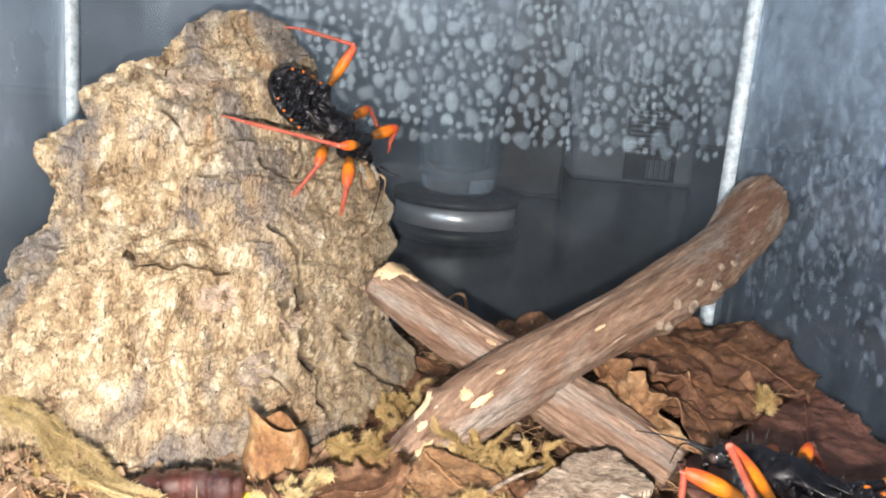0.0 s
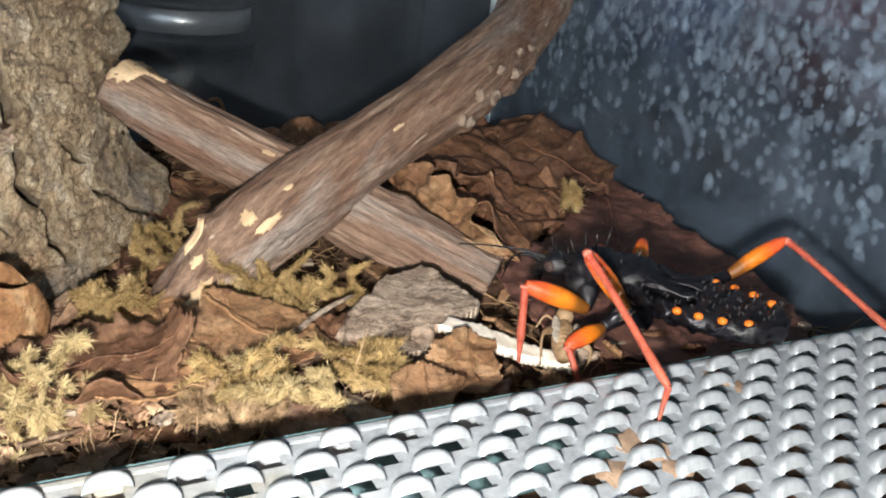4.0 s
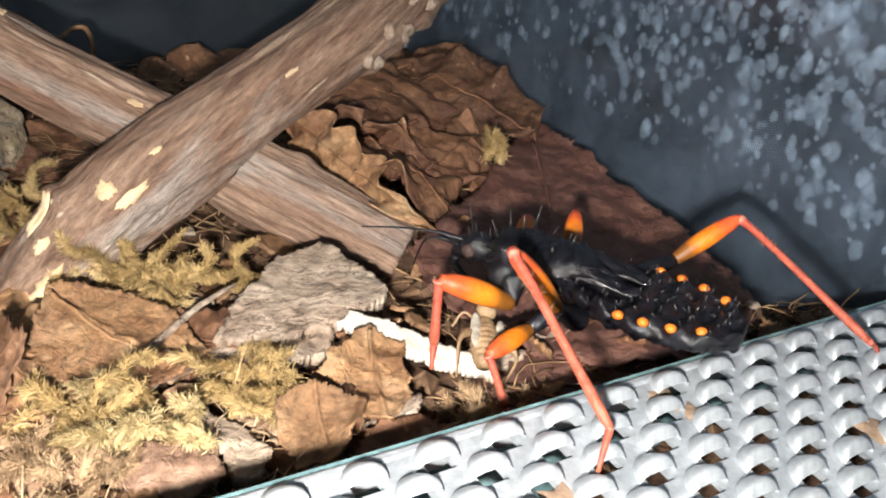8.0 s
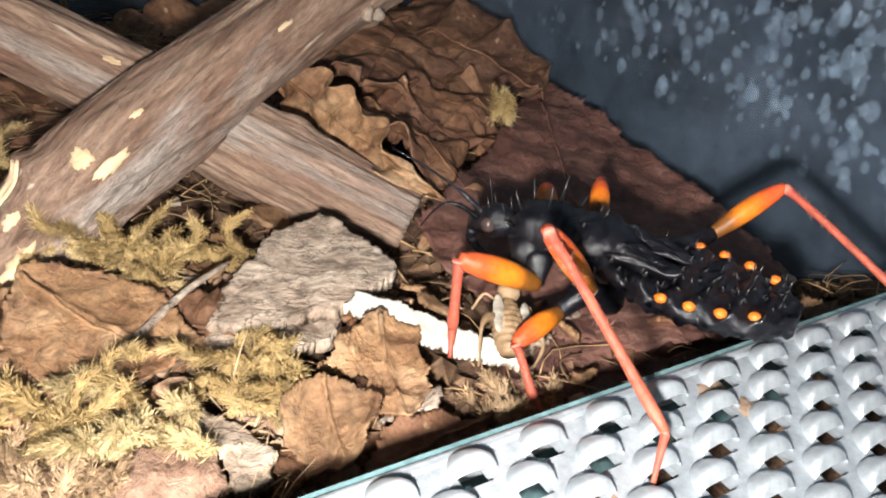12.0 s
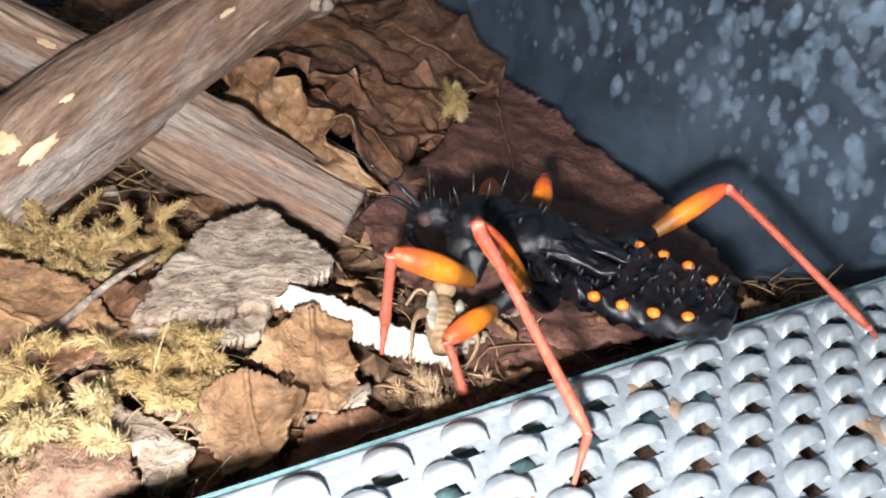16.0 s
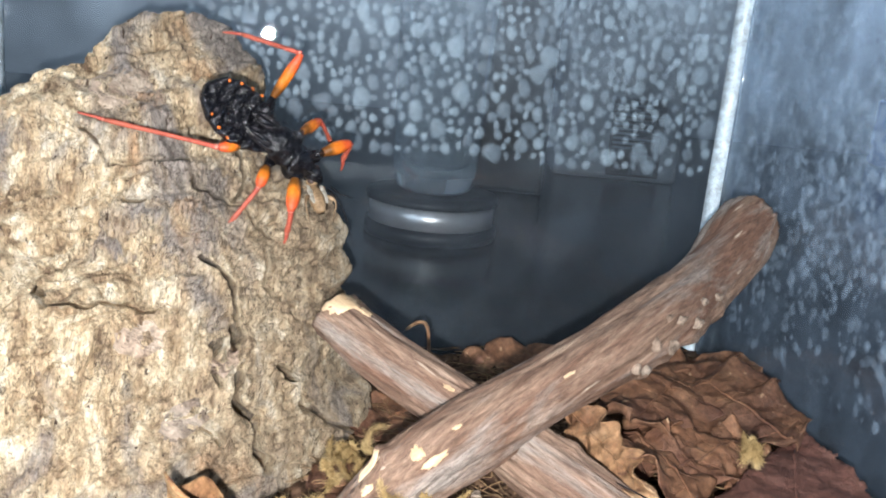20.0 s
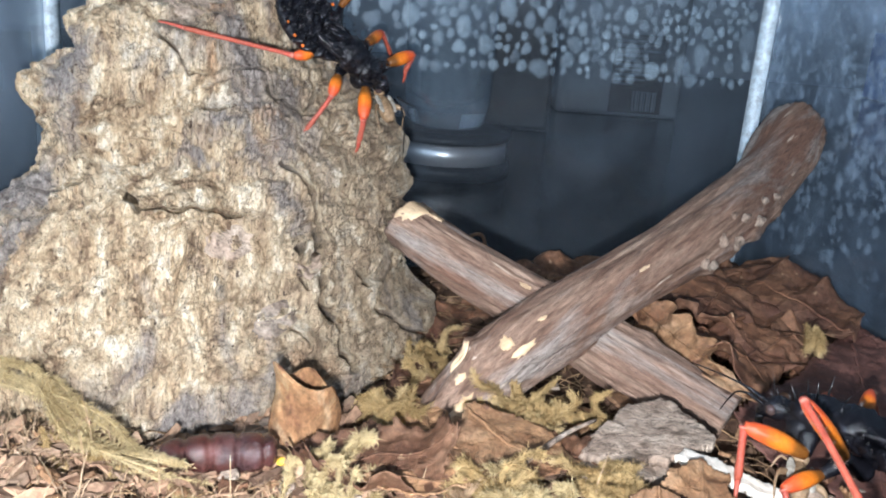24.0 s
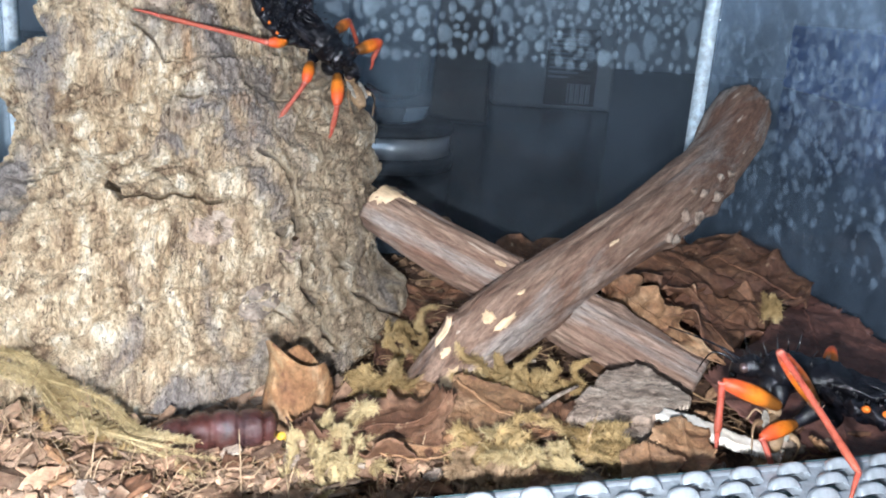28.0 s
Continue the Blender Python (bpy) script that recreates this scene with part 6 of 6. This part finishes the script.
        rad = fat * (0.55 + 0.55 * np.sin(np.pi * np.clip(s * 0.9 + 0.05, 0, 1)) ** 0.9) * np.where(s > 0.93, 0.85, 1)
        v, f, al = tube(P, rad, 14)
        place("femur", Buf().add(v, f, al), M_FEMUR, leg, "orange femur, red at the knee and black at its base", local=True)
        P = spline([k, k * 0.7 + a * 0.3 + np.array([0, 0, 0.015]), a], 20)
        v, f, al = tube(P, 0.88 * fat * np.interp(s, [0, 0.05, 0.12, 0.75, 0.93, 1], [0.62, 0.66, 0.5, 0.46, 0.58, 0.4]), 12)
        place("tibia", Buf().add(v, f, al), M_TIBIA, leg, "red tibia with a pale knee ring", local=True)
        v, f, al = tube(spline([a, (a + ft) / 2 + np.array([0, 0, 0.02]), ft], 10), np.interp(np.linspace(0, 1, 10), [0, 1], [fat * 0.36, fat * 0.18]), 8)
        place("tarsus", Buf().add(v, f, al), M_TIBIA, leg, "thin red-brown foot", local=True)
        hairs = Buf()
        for _ in range(70):
            i = rng.integers(2, 17)
            d = rng.standard_normal(3)
            d /= np.linalg.norm(d)
            p = P[i] + d * fat * 0.4
            hairs.add(*tube([p, p + d * 0.05], [0.002, 0.0006], 3))
        place("bristles", hairs, M_HAIR, leg, local=True)
    return root, feelers, limbs


def axes(origin, ahead, up):
    y = Vector(ahead).normalized()
    x = y.cross(Vector(up)).normalized()
    z = x.cross(y)
    return Matrix(((x.x, y.x, z.x, origin[0]), (x.y, y.y, z.y, origin[1]), (x.z, y.z, z.z, origin[2]), (0, 0, 0, 1)))


FRONT_BUG = axes((4.36, 9.37, 3.82), (-0.607, 0.789, -0.095), (-0.04, 0.089, 0.995)) @ Matrix.Scale(1.12, 4)
front_bug, front_feelers, front_limbs = bug(FRONT_BUG, "black assassin bug with orange and red legs, feeding on a cricket", [
    # hip, base of femur, knee, ankle, foot, thickness
    ((3.86, 9.7, 3.68), (3.79, 9.52, 3.55), (3.1, 9.6, 3.8), (3.1, 9.5, 3.2), (3.05, 9.35, 3.04), 0.088),
    ((4.15, 10.05, 3.7), (4.3, 10.4, 3.6), (4.69, 11.1, 3.52), (4.75, 11.35, 3.2), (4.65, 11.5, 3.02), 0.088),
    ((4.15, 9.3, 3.66), (3.84, 9.2, 3.5), (3.36, 8.97, 3.44), (3.5, 8.75, 3.05), (3.52, 8.6, 2.97), 0.072),
    ((4.5, 9.75, 3.75), (4.68, 10.15, 3.7), (4.93, 10.6, 3.84), (5.4, 11.2, 3.3), (5.6, 11.4, 3.06), 0.075),
    ((4.25, 9.15, 3.6), (3.96, 9.05, 3.8), (3.3, 8.83, 4.52), (3.54, 7.46, 3.93), (3.4, 7.28, 3.73), 0.075),
    ((4.85, 9.42, 3.76), (5.36, 9.48, 3.93), (5.97, 9.5, 4.34), (6.38, 8.04, 3.93), (6.62, 8.06, 3.73), 0.072),
], [[(3.58, 10.26, 3.8), (3.42, 10.46, 3.92), (3.2, 10.7, 4.02), (2.95, 10.95, 4.1)], [(3.52, 10.2, 3.78), (3.38, 10.22, 3.9), (3.25, 10.25, 3.93), (3.16, 10.32, 3.82), (3.06, 10.4, 3.64)]], 1)

BARK_BUG = axes((-2.2, 14.9, 7.0), (0.64, 0.506, -0.579), (0.62, -0.68, 0.3))
bark_bug, bark_feelers, bark_limbs = bug(BARK_BUG, "black assassin bug with orange legs, head down on the bark", [
    ((-1.75, 15.2, 6.5), (-1.78, 14.95, 6.42), (-1.76, 14.62, 5.99), (-1.82, 14.7, 5.62), (-1.87, 14.78, 5.43), 0.10),
    ((-1.6, 15.55, 6.7), (-1.5, 15.75, 6.75), (-1.1, 16.1, 6.9), (-1.22, 16.2, 6.6), (-1.25, 16.3, 6.4), 0.10),
    ((-2.15, 15.0, 6.7), (-2.2, 14.8, 6.6), (-2.26, 14.6, 6.31), (-2.6, 14.38, 5.8), (-2.74, 14.34, 5.6), 0.085),
    ((-1.9, 15.4, 7.0), (-1.85, 15.7, 7.05), (-1.66, 16.3, 7.2), (-1.5, 16.7, 6.8), (-1.4, 16.9, 6.6), 0.085),
    ((-2.45, 14.85, 6.95), (-2.55, 14.5, 6.92), (-2.8, 14.28, 6.9), (-4.25, 13.72, 7.22), (-4.6, 13.68, 7.29), 0.08),
    ((-2.3, 15.1, 7.3), (-2.25, 15.3, 7.6), (-1.83, 15.2, 8.3), (-2.8, 15.4, 8.5), (-3.1, 15.45, 8.5), 0.08),
], [[(-1.34, 15.4, 6.22), (-1.2, 15.25, 6.05), (-1.16, 15.15, 5.75), (-1.17, 15.1, 5.3)], [(-1.3, 15.5, 6.25), (-1.1, 15.45, 6.15), (-0.92, 15.5, 6.1)]], 2, 0.65)


def cricket(m, s, label):
    root = new("cricket")
    root.empty_display_size = 0.005
    root.matrix_world = Matrix.Translation(m.translation * U) @ m.to_3x3().to_4x4()
    tagged(root, label, "insect", "caught crickets")
    y = np.linspace(0, 1, 30)
    rad = s * 0.2 * np.sin(np.pi * np.clip(0.12 + 0.8 * y, 0, 1)) ** 0.6 * (1 + 0.06 * np.cos(2 * np.pi * y * 9))
    place("abdomen", Buf().add(*tube([(0, s * (-0.55 + 0.8 * q), 0) for q in y], rad, 16)), M_CRICKET, root, "pale ringed abdomen", local=True)
    place("head", Buf().add(*ball((0, s * 0.38, 0.02), (s * 0.16, s * 0.15, s * 0.15))), M_CRICKET, root, local=True)
    for sx in (-1, 1):
        v, f = ball((sx * s * 0.2, -s * 0.05, s * 0.1), (s * 0.09, s * 0.3, s * 0.03))
        place("wing", Buf().add(v, f), M_WING, root, "whitish wing", local=True)
        place("hind_leg", Buf().add(*tube(spline([(sx * s * 0.15, 0, 0), (sx * s * 0.45, -s * 0.3, s * 0.12), (sx * s * 0.35, -s * 0.75, -s * 0.15)], 14), np.interp(np.linspace(0, 1, 14), [0, 0.3, 0.5, 1], [0.05 * s, 0.07 * s, 0.03 * s, 0.012 * s]), 8)), M_CRICKET, root, local=True)
        place("leg", Buf().add(*tube(spline([(sx * s * 0.12, s * 0.2, -0.02), (sx * s * 0.35, s * 0.25, 0.0), (sx * s * 0.42, s * 0.1, -s * 0.2)], 10), 0.02 * s, 6)), M_CRICKET, root, local=True)
    return root


cricket(axes((3.55, 9.45, 3.3), (0.3, 0.85, 0.35), (0.25, -0.45, 1)), 0.62, "small pale brown cricket held by the assassin bug")
cricket(axes((-1.5, 15.25, 6.15), (-0.3, 0.4, 0.5), (0.6, -0.7, 0.3)), 0.6, "small pale cricket held by the bug on the bark")


# ---- the torch that lights the tank, carried with the phone; its glint shows in the panes ----
def torch():
    root = new("phone_torch")
    root.empty_display_size = 0.002
    tagged(root, "small bright white torch of the filming phone", "torch")
    v, f = lathe(0, 0, [(0.001, 0.0), (0.13, 0.0), (0.22, 0.0)], 16)
    place("led", Buf().add(v, [q[::-1] for q in f]), M_TORCH, root, "glowing white lamp", local=True)
    v, f = lathe(0, 0, [(0.235, -0.03), (0.3, -0.03), (0.3, 0.12), (0.001, 0.12), (0.001, 0.06), (0.235, 0.06)], 16)
    place("housing", Buf().add(v, f), M_DARK, root, local=True)
    return root


TORCH_AT = Matrix.Translation(Vector((-0.4, -0.9, 0.4)) * U)
phone_torch = torch()


def motions():
    walk(phone_torch, [(t, m @ TORCH_AT) for t, m in path_rows])
    # the feelers sweep: each row points one at a place
    for bug_pose, feeler, rows in (
        (FRONT_BUG, front_feelers[0], ((0.0, (2.4, 10.9, 3.75)), (4.5, (2.3, 11.0, 3.72)), (8.2, (2.3, 11.0, 3.66)), (9.0, (2.5, 11.0, 3.85)), (9.8, (2.7, 11.0, 3.95)), (10.6, (2.97, 11.0, 4.06)), (14.0, (2.98, 11.0, 4.06)), (16.0, (2.9, 11.0, 4.1)), (20.0, (2.7, 11.0, 4.0)), (28.0, (2.8, 11.0, 3.95)))),
        (FRONT_BUG, front_feelers[1], ((0.0, (3.15, 10.4, 3.5)), (8.0, (3.19, 10.4, 3.47)), (9.8, (3.15, 10.45, 3.5)), (11.0, (3.1, 10.5, 3.56)), (14.5, (3.06, 10.5, 3.5)), (16.0, (3.05, 10.5, 3.54)), (28.0, (3.1, 10.5, 3.5)))),
        (BARK_BUG, bark_feelers[0], ((0.0, (-1.35, 15.0, 5.3)), (0.6, (-1.0, 15.1, 5.35)), (1.2, (-0.85, 15.1, 5.4)), (17.5, (-0.7, 15.2, 5.6)), (18.5, (-0.6, 15.2, 5.7)), (20.0, (-0.9, 15.2, 5.5)), (23.5, (-1.1, 15.1, 5.3)), (25.0, (-1.17, 15.1, 5.3)), (28.0, (-1.12, 15.1, 5.3))))):
        ob, root_at, rest = feeler
        inv = bug_pose.inverted()
        walk(ob, [(t, Matrix.Translation(root_at * U) @ rest.rotation_difference((inv @ Vector(p)) - root_at).to_matrix().to_4x4()) for t, p in rows])
    # the feeding bug edges forward while out of view
    base = front_bug.matrix_world.copy()
    walk(front_bug, [(t, Matrix.Translation(Vector(d) * U) @ base) for t, d in ((0.0, (0, 0, 0)), (21.5, (0, 0, 0)), (23.0, (-0.2, -0.05, 0.0)), (28.0, (-0.2, -0.05, 0.0)))])
    # the bug on the bark sets its hind foot down at the start
    inv = BARK_BUG.to_3x3().inverted()
    walk(bark_limbs[4], [(t, Matrix.Translation(inv @ Vector(d) * U)) for t, d in ((0.0, (0.95, 0.0, -0.2)), (0.1, (0.7, -0.05, -0.05)), (0.2, (0.25, -0.05, 0.08)), (0.3, (0, 0, 0)), (28.0, (0, 0, 0)))])

motions()
